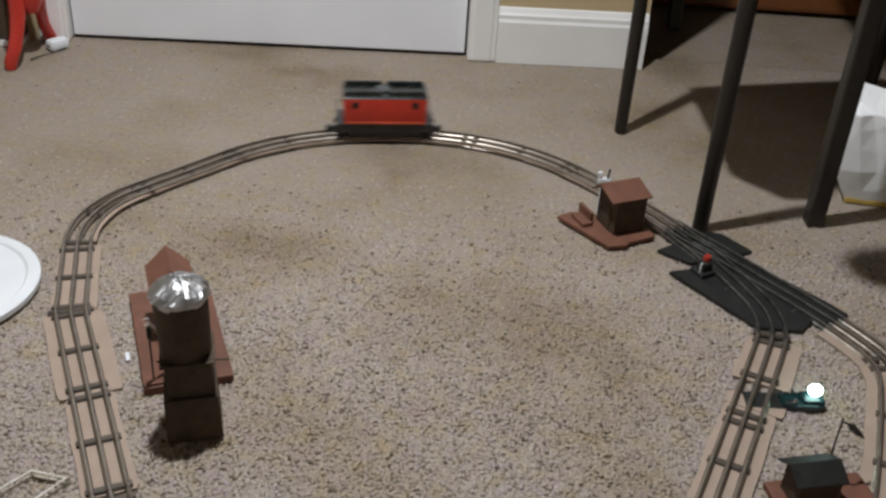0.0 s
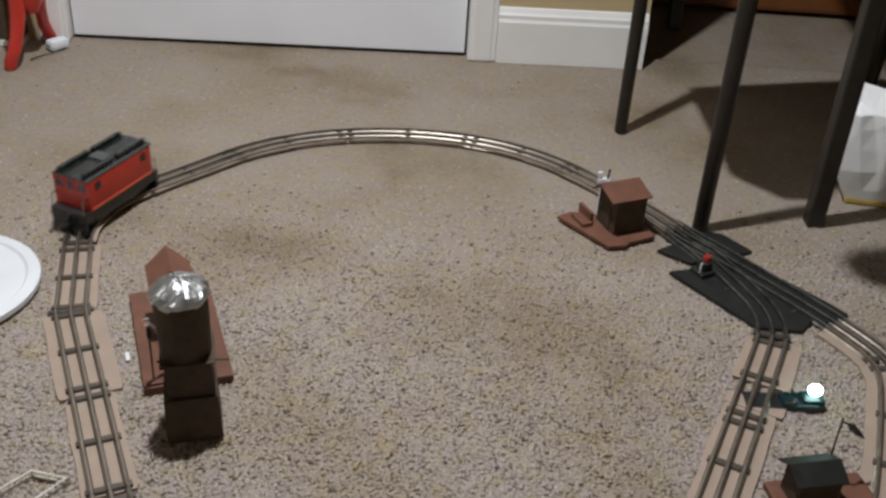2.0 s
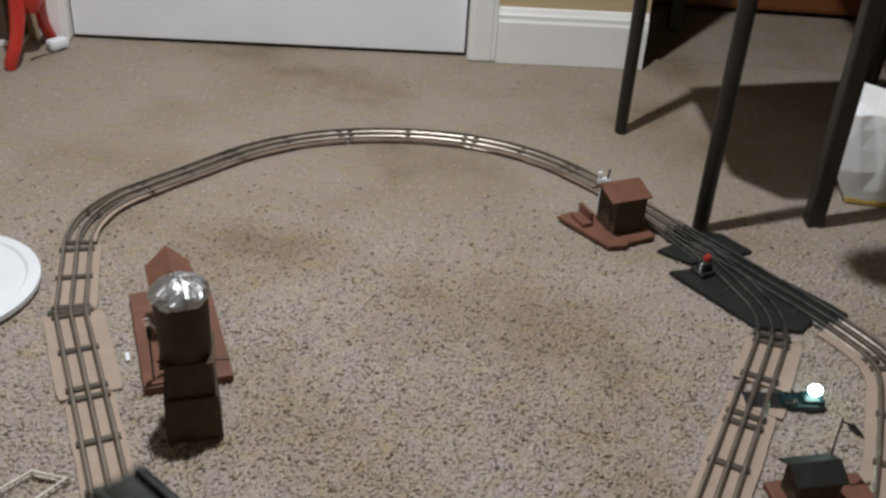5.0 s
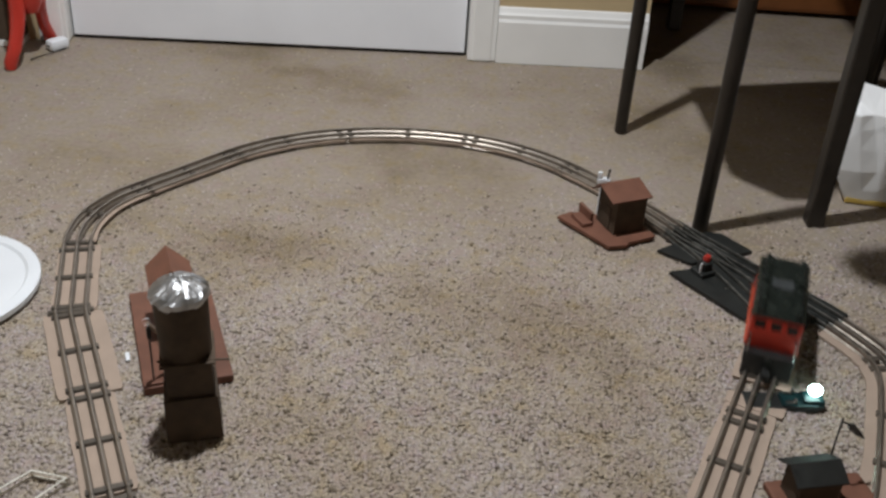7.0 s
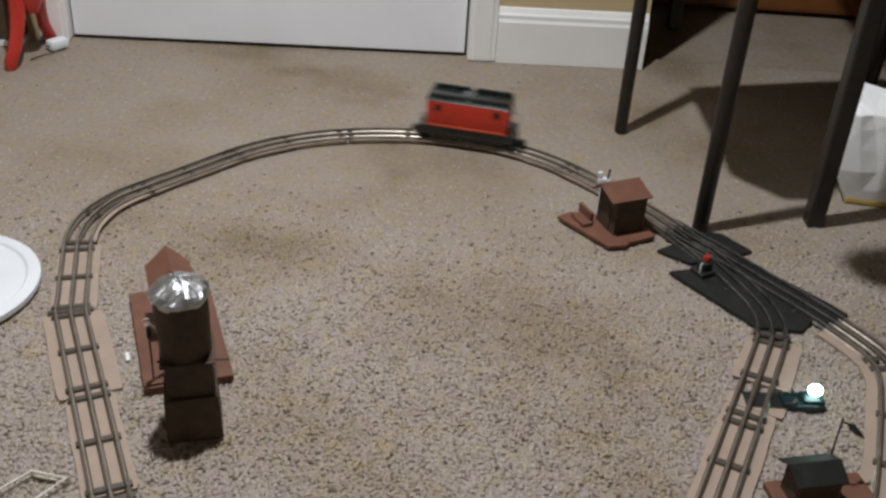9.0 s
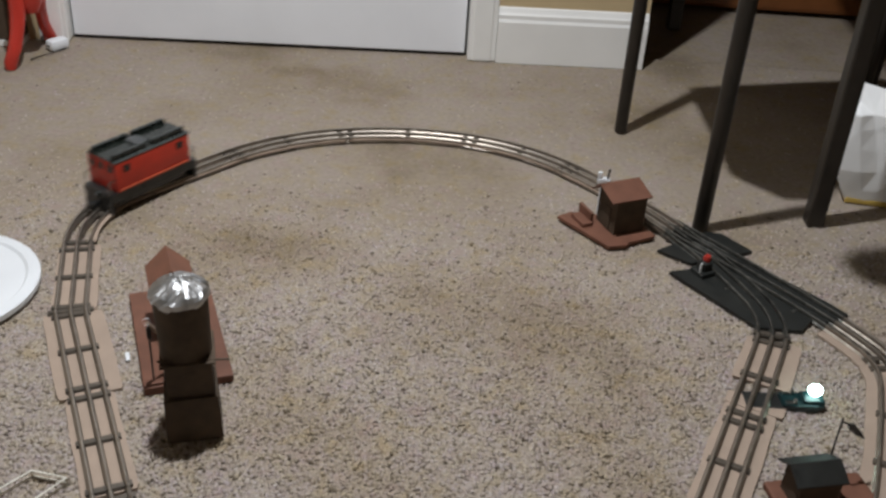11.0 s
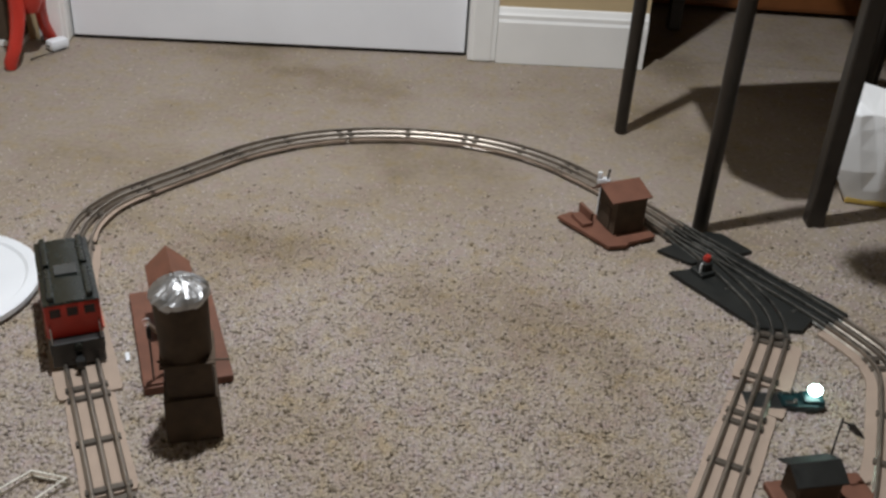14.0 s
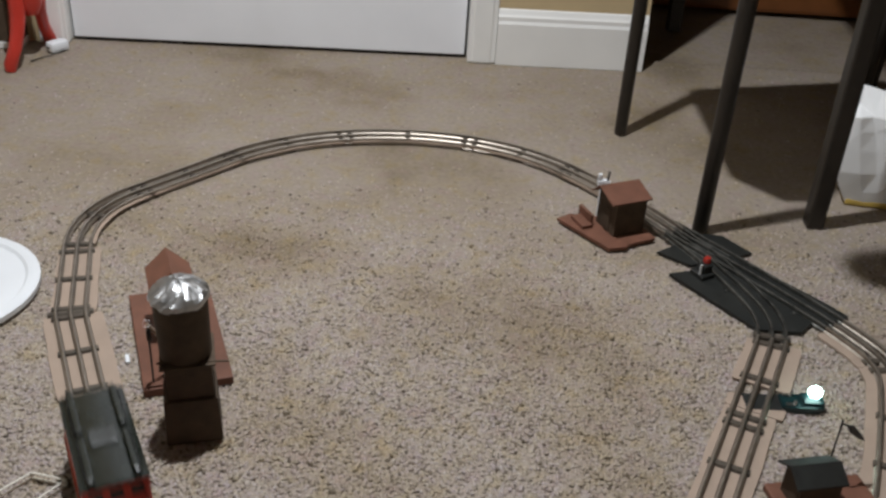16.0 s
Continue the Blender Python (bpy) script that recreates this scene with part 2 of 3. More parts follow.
def finish(bm, name, mat, smooth=False):
    bmesh.ops.recalc_face_normals(bm, faces=bm.faces[:])
    me = bpy.data.meshes.new(name)
    bm.to_mesh(me)
    bm.free()
    me.materials.append(mat)
    if smooth:
        for p in me.polygons:
            p.use_smooth = True
        me.set_sharp_from_angle(angle=radians(35))
    return me


def part(name, bm, mat, parent, label="", smooth=False):
    ob = new(name, finish(bm, name, mat, smooth))
    ob.parent = parent
    return tagged(ob, label)


def thing(name, m, label, category, group="", kind=""):
    ob = new(name)
    ob.matrix_basis = m
    ob.empty_display_size = 0.02
    return tagged(ob, label, category, group, kind)


def solid(name, bm, mat, label, category="", kind="", smooth=False, m=None):
    ob = new(name, finish(bm, name, mat, smooth))
    if m is not None:
        ob.matrix_basis = m
    return tagged(ob, label, category, "", kind)

# ---- the room ----


def build_pile(rng, x0, x1, y0, y1):
    """The carpet's twisted yarn ends: short leaning tufts, flatter towards the door."""
    gap = 0.0038
    xs, ys = np.meshgrid(np.arange(x0, x1, gap), np.arange(y0, y1, gap))
    root = np.stack([xs.ravel(), ys.ravel()], -1)
    n = len(root)
    root = root + rng.uniform(-0.5, 0.5, (n, 2)) * gap
    worn = np.clip((root[:, 1] - 0.90) / 0.60, 0, 1)
    kept = rng.uniform(0, 1, n) > worn * 0.985
    root, worn, n = root[kept], worn[kept], int(kept.sum())
    turn, lean = rng.uniform(0, 2 * np.pi, n), np.radians(rng.uniform(36, 74, n) + 8 * worn)
    length = rng.uniform(0.0046, 0.0070, n)
    axis = np.stack([np.cos(turn) * np.sin(lean), np.sin(turn) * np.sin(lean), np.cos(lean)], -1)
    side = np.stack([-np.sin(turn), np.cos(turn), np.zeros(n)], -1)
    up = np.cross(axis, side)
    base = np.concatenate([root, np.full((n, 1), -0.0042) + 0.0004 * worn[:, None]], -1)
    rows = []
    for along, r in ((0.0, 0.0022), (0.95, 0.0033)):
        for k in range(3):
            a = k * 2 * np.pi / 3 + turn * 3
            rows.append(base + axis * (length * along)[:, None] + (side * np.cos(a)[:, None] + up * np.sin(a)[:, None]) * r)
    co = np.stack(rows, 1)
    co[..., 2] = np.minimum(co[..., 2], 0.0006)
    faces = [(0, 1, 4), (0, 4, 3), (1, 2, 5), (1, 5, 4), (2, 0, 3), (2, 3, 5), (3, 4, 5)]
    tris = (np.arange(n)[:, None, None] * 6 + np.array(faces)[None]).reshape(-1, 3)
    me = bpy.data.meshes.new("carpet_pile")
    me.vertices.add(n * 6)
    me.vertices.foreach_set("co", co.ravel())
    me.loops.add(tris.size)
    me.loops.foreach_set("vertex_index", tris.ravel())
    me.polygons.add(len(tris))
    me.polygons.foreach_set("loop_start", np.arange(0, tris.size, 3))
    me.update(calc_edges=True)
    me.materials.append(PILE)
    tagged(new("carpet_pile", me), "beige, tan and brown twisted carpet yarn tufts", "carpet pile", "", "stuff")


def build_floor():
    """Carpet: fine uneven pile where the camera is near, one sheet to the walls."""
    x0, x1, y0, y1, step = -0.95, 0.90, 0.66, 2.10, 0.0045
    nx, ny = int((x1 - x0) / step), int((y1 - y0) / step)
    rng = np.random.default_rng(5)

    def soft(a, n):
        for _ in range(n):
            a = (a + np.roll(a, 1, 0) + np.roll(a, -1, 0) + np.roll(a, 1, 1) + np.roll(a, -1, 1)) / 5
        return a / a.std()

    flat = np.clip((np.linspace(y0, y1, ny) - 0.90) / 0.60, 0, 1)[:, None]
    h = soft(rng.normal(size=(ny, nx)), 3) * (0.0005 - 0.0003 * flat) - 0.0022 + 0.0010 * flat
    h[0, :] = h[-1, :] = h[:, 0] = h[:, -1] = -0.0125
    xs, ys = np.meshgrid(np.linspace(x0, x1, nx), np.linspace(y0, y1, ny))
    jx, jy = rng.normal(size=(2, ny, nx)) * step * 0.18
    co = np.stack([xs + jx, ys + jy, h], -1).reshape(-1, 3)
    i = np.arange(nx * ny).reshape(ny, nx)
    quads = np.stack([i[:-1, :-1], i[:-1, 1:], i[1:, 1:], i[1:, :-1]], -1).reshape(-1, 4)
    me = bpy.data.meshes.new("carpet")
    me.vertices.add(len(co))
    me.vertices.foreach_set("co", co.ravel())
    me.loops.add(quads.size)
    me.loops.foreach_set("vertex_index", quads.ravel())
    me.polygons.add(len(quads))
    me.polygons.foreach_set("loop_start", np.arange(0, quads.size, 4))
    me.update(calc_edges=True)
    me.materials.append(CARPET)
    tagged(new("carpet", me), "beige speckled twist-pile carpet with trodden patches", "carpet", "", "structure")
    build_pile(rng, x0, x1, y0, y1)
    bm = bmesh.new()
    box(bm, 0.0, 0.6, -0.062, 5.0, 6.0, 0.05)
    solid("floor", bm, CARPET, "beige speckled carpeted floor", "floor", "structure")


def build_wall():
    m = pose(0.018, 2.038, 0, 0, 0, 2.83)
    door = thing("door_1", m, "closed white-painted door in a white casing", "door", "", "structure")
    bm = bmesh.new()
    box(bm, -0.396, 0.019, 0.007, 0.790, 0.036, 2.03, 0.002)
    part("door_leaf", bm, DOOR_PAINT, door)
    for x in (-0.8245, 0.0325):
        bm = bmesh.new()
        box(bm, x, 0.004, 0.0, 0.057, 0.052, 2.08, 0.003)
        box(bm, x, -0.018, 0.0, 0.040, 0.014, 2.07, 0.004)
        part("casing", bm, WHITE_PAINT, door)
    # near-black strip that stands in for the shade under the door leaf
    bm = bmesh.new()
    box(bm, -0.396, 0.05, -0.006, 0.80, 0.08, 0.008)
    part("door_gap_shade", bm, DARK_GAP, door)
    wall = thing("wall_north", m, "tan painted wall beside the door", "wall", "", "structure")
    bm = bmesh.new()
    box(bm, 0.2125, 0.04, 0.0, 0.303, 0.11, 2.4)
    part("wall_face", bm, TAN_WALL, wall)
    bm = bmesh.new()
    box(bm, -1.46, 0.04, 0.0, 1.21, 0.11, 2.4)
    part("wall_face", bm, TAN_WALL, wall)
    bm = bmesh.new()
    box(bm, -0.396, 0.04, 2.083, 0.912, 0.11, 0.317)
    part("wall_face", bm, TAN_WALL, wall)
    prof = [(0.0, 0.0), (-0.013, 0.0), (-0.013, 0.086), (-0.010, 0.092), (-0.010, 0.100), (-0.007, 0.104), (-0.003, 0.113), (0.0, 0.115)]
    n = len(prof)
    bm = bmesh.new()
    a = [bm.verts.new((0.0615, -0.0145 + u, w)) for u, w in prof]
    b = [bm.verts.new((0.363, -0.0145 + u, w)) for u, w in prof]
    for i in range(n):
        bm.faces.new((a[i], a[(i + 1) % n], b[(i + 1) % n], b[i]))
    bm.faces.new(a), bm.faces.new(b[::-1])
    solid("baseboard", bm, WHITE_PAINT, "tall white moulded baseboard along the wall", "baseboard", "structure", m=m)
    # the dark opening and the next room
    bm = bmesh.new()
    box(bm, 1.3, 2.71, 0, 2.0, 0.5, 0.42, 0.01)
    solid("wooden_chest", bm, WOOD_FLOOR, "reddish brown wooden chest by the far wall", "chest")
    # unseen walls that bounce the light; the east one tan to warm the right
    for name, x, y, sx, sy in (("wall_west", -2.05, 0.6, 0.1, 6.0), ("wall_east", 2.45, 0.6, 0.1, 6.0), ("wall_south", 0.2, -2.35, 4.4, 0.1), ("wall_far", 0.2, 3.55, 4.4, 0.1)):
        bm = bmesh.new()
        box(bm, x, y, 0, sx, sy, 2.4)
        solid(name, bm, TAN_WALL if name == "wall_east" else BOUNCE_PAINT, "unseen room wall, tan to warm the bounced light" if name == "wall_east" else "unseen room wall, pale to bounce fill light", "wall", "structure")
    bm = bmesh.new()
    box(bm, 0.2, 0.6, 2.4, 4.6, 6.0, 0.08)
    solid("ceiling", bm, BOUNCE_PAINT, "unseen white ceiling that bounces fill light", "ceiling", "structure")


build_floor()
build_wall()

# ---- the track ----
# main loop, clockwise from above: length and turn of each run
START = (-0.3204, 0.7591, 115.07)
RUNS = [(0.1619, 0.3), (0.1618, 0.0), (0.0226, -10.0), (0.1386, 0.1), (0.0403, -7.79), (0.0935, -32.32), (0.0462, -16.86), (0.1691, 1.13),
        (0.1945, -30.5), (0.2349, -29.06), (0.1998, -34.43), (0.1499, -8.39), (0.0361, -2.6), (0.2355, -15.4), (0.1053, -42.67), (0.2786,
        -0.2), (0.071, 0.0), (0.7636, -131.3)]
RAIL_TOP = 0.0118


def lay(start, runs, step=0.006):
    """The middle line: rows of run length, x, y and heading."""
    x, y, a = start[0], start[1], radians(start[2])
    s, rows = 0.0, [(0.0, x, y, a)]
    for length, bend in runs:
        n = max(2, round(length / step))
        da, ds = radians(bend) / n, length / n
        for _ in range(n):
            a += da / 2
            x, y, s = x + ds * math.cos(a), y + ds * math.sin(a), s + ds
            a += da / 2
            rows.append((s, x, y, a))
    return rows


LOOP = lay(START, RUNS)
LOOP_LENGTH = LOOP[-1][0]


def on_loop(s, rows=LOOP):
    s = s % LOOP_LENGTH if rows is LOOP else s
    for p, q in zip(rows, rows[1:]):
        if q[0] >= s:
            k = (s - p[0]) / (q[0] - p[0])
            return tuple(u + (v - u) * k for u, v in zip(p, q))[1:]
    return rows[-1][1:]


def shifted(rows, across, z):
    return [(x + across * math.sin(a), y - across * math.cos(a), z) for _, x, y, a in rows]


RAIL_SECTION = [(-0.0021, 0.0), (-0.0015, 0.0014), (0.0, 0.0019), (0.0015, 0.0014), (0.0021, 0.0), (0.0017, -0.0012), (0.0016, -0.0040),
                (0.0036, -0.0058), (0.0036, -0.0064), (-0.0036, -0.0064), (-0.0036, -0.0058), (-0.0016, -0.0040), (-0.0017, -0.0012)]
GAUGE = 0.0178


def tie(parent, x, y, a, wide=0.048):
    """A pressed steel tie across the track."""
    bm = bmesh.new()
    prof = [(-0.0052, 0.0), (-0.0036, 0.0030), (0.0036, 0.0030), (0.0052, 0.0)]
    lo = [bm.verts.new((u, -wide / 2, w)) for u, w in prof]
    hi = [bm.verts.new((u, wide / 2, w)) for u, w in prof]
    for i in range(4):
        bm.faces.new((lo[i], lo[(i + 1) % 4], hi[(i + 1) % 4], hi[i]))
    bm.faces.new(lo[::-1]), bm.faces.new(hi)
    ob = part("tie", bm, TIE, parent)
    ob.matrix_basis = pose(x, y, 0.0036, 0, 0, math.degrees(a))
    return ob


def track_section(rows, tie_at, label, wide=0.047):
    """One section of three-rail track on the floor."""
    t = thing("track_section", pose(0, 0, 0), label, "toy track", "sections of the track")
    for k in (-1, 0, 1):
        bm = bmesh.new()
        sweep(bm, shifted(rows, k * GAUGE, RAIL_TOP - 0.0019), RAIL_SECTION)
        part("rail", bm, RAIL, t, smooth=True)
    total = rows[-1][0] - rows[0][0]
    for f in tie_at:
        s = rows[0][0] + f
        p = on_loop(s, rows) if f < total else rows[-1][1:]
        tie(t, *p, wide)
    return t


def piece(s0, s1, rows=LOOP, step=0.006):
    n = max(2, round((s1 - s0) / step))
    return [(s0 + (s1 - s0) * i / n, *on_loop(s0 + (s1 - s0) * i / n, rows)) for i in range(n + 1)]


def bed(rows, left, right, label, seed=0, z=0.0034, under=0.0002):
    """A strip of cut cardboard under the track, its edges a little uneven and its corners worn round."""
    bm = bmesh.new()
    n, rings = len(rows) - 1, []
    for i, (s, x, y, a) in enumerate(rows):
        f = min(1.0, (min(i, n - i) + 0.35) / 2.2)
        worn = 0.0045 * (1 - math.sqrt(1 - (1 - f) ** 2))
        l = left + worn + 0.0016 * noise.noise(Vector((s * 22, seed, 1.3)))
        r = right - worn - 0.0016 * noise.noise(Vector((s * 22, seed, 7.7)))
        lift = 0.0007 * noise.noise(Vector((s * 12, seed, 4.1)))
        rings.append([bm.verts.new((x + u * math.sin(a), y - u * math.cos(a), w)) for u, w in ((l, under), (r, under), (r, z + min(0, lift)), ((l + r) / 2, z), (l, z + min(0, -lift)))])
    for p, q in zip(rings, rings[1:]):
        for i in range(5):
            bm.faces.new((p[i], p[(i + 1) % 5], q[(i + 1) % 5], q[i]))
    bm.faces.new(rings[0]), bm.faces.new(rings[-1][::-1])
    ob = solid("cardboard_strip", bm, CARD, label, "cardboard")
    ob["group"] = "strips under the track"
    return ob


def build_track():
    label = "three-rail tinplate toy track with dark steel ties"
    joints = [0.0, 0.171, 0.3395, 0.497, 0.682, 0.855, 1.054, 1.268, 1.452, 1.6895]
    near = [1.9705, 2.148, 2.319, 2.513, 2.709, 2.905, LOOP_LENGTH - 0.0005]
    for run in (joints, near):
        for a, b in zip(run, run[1:]):
            track_section(piece(a + 0.0003, b - 0.0003), (0.009, (b - a) / 2, b - a - 0.009), label, 0.042 if 0.49 < a < 1.6 else 0.047)
    lock = thing("lock_on_clip", pose(0, 0, 0), "dark steel clip across the toy track", "track clip")
    tie(lock, *on_loop(0.3395), wide=0.056).name = "clip_bar"
    strip = "tan cardboard strip lying under toy track on carpet"
    bed(piece(0.002, 0.166), -0.0275, 0.0285, strip, 1)
    bed(piece(0.168, 0.337), -0.0335, 0.0392, strip, 2)
    bed(piece(0.340, 0.500), -0.0245, 0.0315, strip, 3)
    for a, b, w in ((0.502, 0.681, 0.0250), (0.683, 0.854, 0.0222), (0.856, 1.053, 0.0232), (1.055, 1.267, 0.0224), (1.269, 1.451, 0.0216), (1.453, 1.68, 0.0222)):
        bed(piece(a, b), 0.0195, w, strip, a * 9, 0.0074, 0.0058)
    bed(piece(1.973, 2.070), -0.0385, 0.0320, strip, 4)
    bed(piece(2.100, 2.124, step=0.003), -0.0405, 0.0290, strip, 5)
    bed(piece(2.125, 2.309), -0.0335, 0.0290, strip, 6)


build_track()

SIDING = lay((0.3394, 1.3807, -48.97), [(0.2654, -3.9), (0.0865, -7.3), (0.0915, -47.1), (0.2594, -6.0)])


def build_switch():
    t = thing("track_switch", pose(0, 0, 0), "black-based three-rail track switch with red-topped lever", "track switch")
    bm = bmesh.new()
    prism(bm, [(0.322, 1.252), (0.420, 1.128), (0.478, 1.128), (0.497, 1.152), (0.512, 1.147), (0.552, 1.172), (0.535, 1.195), (0.425, 1.312), (0.385, 1.300), (0.352, 1.262)], 0.001, 0.0062)
    part("base_plate", bm, SWITCH_BLACK, t)
    bm = bmesh.new()
    prism(bm, [(0.313, 1.310), (0.358, 1.279), (0.455, 1.324), (0.419, 1.370), (0.395, 1.372)], 0.001, 0.0052)
    part("ramp_plate", bm, SWITCH_BLACK, t)
    for k in (-1, 0, 1):
        for rows in (piece(1.690, 1.970), piece(0.0, 0.2985, SIDING)):
            bm = bmesh.new()
            sweep(bm, shifted(rows, k * GAUGE, RAIL_TOP - 0.0019), RAIL_SECTION)
            part("rail", bm, SWITCH_RAIL, t, smooth=True)
    for s in (1.699, 1.961):
        tie(t, *on_loop(s))
    bm = bmesh.new()
    box(bm, 0.368, 1.252, 0.005, 0.024, 0.026, 0.008, 0.002, 30)
    box(bm, 0.370, 1.254, 0.012, 0.015, 0.016, 0.013, 0.002, 30)
    lever = part("lever_stand", bm, SWITCH_BLACK, t)
    bm = bmesh.new()
    lathe(bm, [(0.0, 0.0), (0.0052, 0.001), (0.0060, 0.005), (0.0045, 0.009), (0.0, 0.0100)], 16, (0.3725, 1.257, 0.024))
    part("knob", bm, RED_BUTTON, lever, "red round knob", True)
    bm = bmesh.new()
    box(bm, 0.3625, 1.2440, 0.012, 0.0034, 0.0016, 0.016, 0, 30)
    part("pointer", bm, WHITE_PLASTIC, lever, "white pointer")
    for x, y, turn in ((0.395, 1.216, 38), (0.446, 1.205, 52), (0.478, 1.172, 30)):
        bm = bmesh.new()
        lathe(bm, [(0.0, 0.006), (0.0022, 0.006), (0.0020, 0.0074), (0.0, 0.0078)], 10, (x, y, 0))
        part("rivet", bm, PIN, t)


def build_siding():
    for a, b, at, inner in ((0.2992, 0.3875, (0.079,), 0.019), (0.3882, 0.69, (0.010, 0.11, 0.20), -0.020)):
        rows = piece(a, b, SIDING)
        track_section(rows, at, "three-rail tinplate toy track curving away")
        bed(rows, inner, 0.035, "tan cardboard strip lying under toy track on carpet")


build_switch()
build_siding()

# ---- the locomotive ----


def build_locomotive():
    t = thing("toy_locomotive", pose(0, 0, 0), "red toy switcher locomotive with black roof and frame", "toy train")
    L, W = 0.138, 0.062
    z0, z1 = 0.0275, 0.0750
    bm = bmesh.new()
    box(bm, 0, 0, 0.013, L + 0.010, W * 0.97, 0.0155, 0.002)
    box(bm, 0, 0, 0.004, L * 0.80, W * 0.80, 0.012, 0.003)
    part("frame", bm, BLACK, t)
    bm = bmesh.new()
    box(bm, 0, 0, z0, L, W, z1 - z0, 0.0025)
    body = part("body", bm, RED, t, smooth=True)
    for side in (-1, 1):
        bm = bmesh.new()
        box(bm, 0, side * (W / 2 + 0.0006), z0 + 0.002, L - 0.006, 0.003, 0.0035, 0.0008)
        part("rib", bm, RED_STRIPE, body, "orange-red moulded rib")
        for x in (-0.050, 0.050):
            bm = bmesh.new()
            box(bm, x, side * (W / 2 - 0.0002), z1 - 0.0175, 0.012, 0.002, 0.011, 0.0005)
            part("side_window", bm, WINDOW, body)
    for end in (-1, 1):
        for y in (-0.019, 0.0, 0.019):
            bm = bmesh.new()
            box(bm, end * (L / 2 - 0.0002), y, z1 - 0.0175, 0.002, 0.0120, 0.0125, 0.0005)
            window = part("end_window", bm, WINDOW, body)
            bm = bmesh.new()
            for u, w, su, sw in ((0, 0.0125, 0.0140, 0.0012), (0, -0.0010, 0.0140, 0.0012), (-0.0066, 0.0, 0.0012, 0.0125), (0.0066, 0.0, 0.0012, 0.0125)):
                box(bm, end * (L / 2 + 0.0001), y + u, z1 - 0.0175 + w, 0.0022, su, sw)
            part("window_frame", bm, RED, window)
    # low roof with sloping edges
    bm = bmesh.new()
    ring = [(-W / 2 - 0.0005, z1), (-W / 2 + 0.002, z1 + 0.0020), (-0.016, z1 + 0.0032), (0.0, z1 + 0.0040), (0.016, z1 + 0.0032), (W / 2 - 0.002, z1 + 0.0020), (W / 2 + 0.0005, z1)]
    lo = [bm.verts.new((-L / 2 - 0.0015, u, w)) for u, w in ring]
    hi = [bm.verts.new((L / 2 + 0.0015, u, w)) for u, w in ring]
    for i in range(len(ring)):
        j = (i + 1) % len(ring)
        bm.faces.new((lo[i], lo[j], hi[j], hi[i]))
    bm.faces.new(lo[::-1]), bm.faces.new(hi)
    roof = part("roof", bm, GREEN_BLACK, t, smooth=True)
    for side in (-1, 1):
        for x in (-0.0355, 0.0355):
            bm = bmesh.new()
            box(bm, x, side * 0.0210, z1 + 0.0015, 0.063, 0.0065, 0.0085, 0.0015)
            radiator = part("radiator", bm, GREEN_BLACK, roof)
            for k in range(7):
                bm = bmesh.new()
                box(bm, x - 0.027 + k * 0.009, side * 0.0246, z1 + 0.0030, 0.0030, 0.0022, 0.0058)
                part("louvre", bm, BLACK, radiator)
    bm = bmesh.new()
    box(bm, 0.004, 0, z1 + 0.0030, 0.022, 0.026, 0.0035, 0.001)
    part("hatch", bm, HATCH, roof, "roof hatch, pale from a reflection put into its colour")
    for end in (-1, 1):
        bm = bmesh.new()
        box(bm, end * (L / 2 + 0.006), 0, 0.0135, 0.013, W * 0.99, 0.0150, 0.0015)
        box(bm, end * (L / 2 + 0.0105), 0, -0.005, 0.004, W * 0.96, 0.020, 0.001)
        part("pilot", bm, BLACK, t)
        bm = bmesh.new()
        box(bm, end * (L / 2 + 0.018), 0, 0.004, 0.016, 0.007, 0.007, 0.001)
        lathe(bm, [(0.0, 0.0), (0.0055, 0.0), (0.0055, 0.009), (0.0, 0.009)], 14, (end * (L / 2 + 0.025), 0, 0.003))
        part("coupler", bm, BLACK, t)
        for y in (-0.027, 0.027):
            bm = bmesh.new()
            rod(bm, (end * (L / 2 + 0.011), y, 0.028), (end * (L / 2 + 0.011), y, 0.048), 0.0009)
            rod(bm, (end * (L / 2 + 0.011), y, 0.048), (end * (L / 2 - 0.001), y, 0.048), 0.0009)
            part("handrail", bm, PIN, t)
        bm = bmesh.new()
        geo = bmesh.ops.create_cone(bm, cap_ends=True, segments=16, radius1=0.0050, radius2=0.0042, depth=0.005)
        bmesh.ops.transform(bm, matrix=pose(end * (L / 2 + 0.0140), 0, 0.0215, 0, 90 * end, 0), verts=geo["verts"])
        part("headlight", bm, GREEN_BLACK, t)
        for dx in (-0.016, 0.016):
            for y in (-GAUGE, GAUGE):
                bm = bmesh.new()
                geo = bmesh.ops.create_cone(bm, cap_ends=True, segments=20, radius1=0.0095, radius2=0.0095, depth=0.006)
                bmesh.ops.transform(bm, matrix=pose(end * 0.038 + dx, y, 0.0096, 90, 0, 0), verts=geo["verts"])
                part("wheel", bm, BLACK, t)
    return t


LOCO = build_locomotive()

# ---- the trackside buildings ----


def gable_roof(bm, sx, sy, z, rise, thick=0.002):
    """A roof whose ridge runs along x, its eaves at z."""
    for side in (-1, 1):
        a = [(-sx / 2, side * sy / 2, z), (sx / 2, side * sy / 2, z), (sx / 2, 0, z + rise), (-sx / 2, 0, z + rise)]
        lo = [bm.verts.new(p) for p in a]
        hi = [bm.verts.new((p[0], p[1], p[2] + thick)) for p in a]
        bm.faces.new(lo), bm.faces.new(hi[::-1])
        for i in range(4):
            bm.faces.new((lo[i], lo[(i + 1) % 4], hi[(i + 1) % 4], hi[i]))


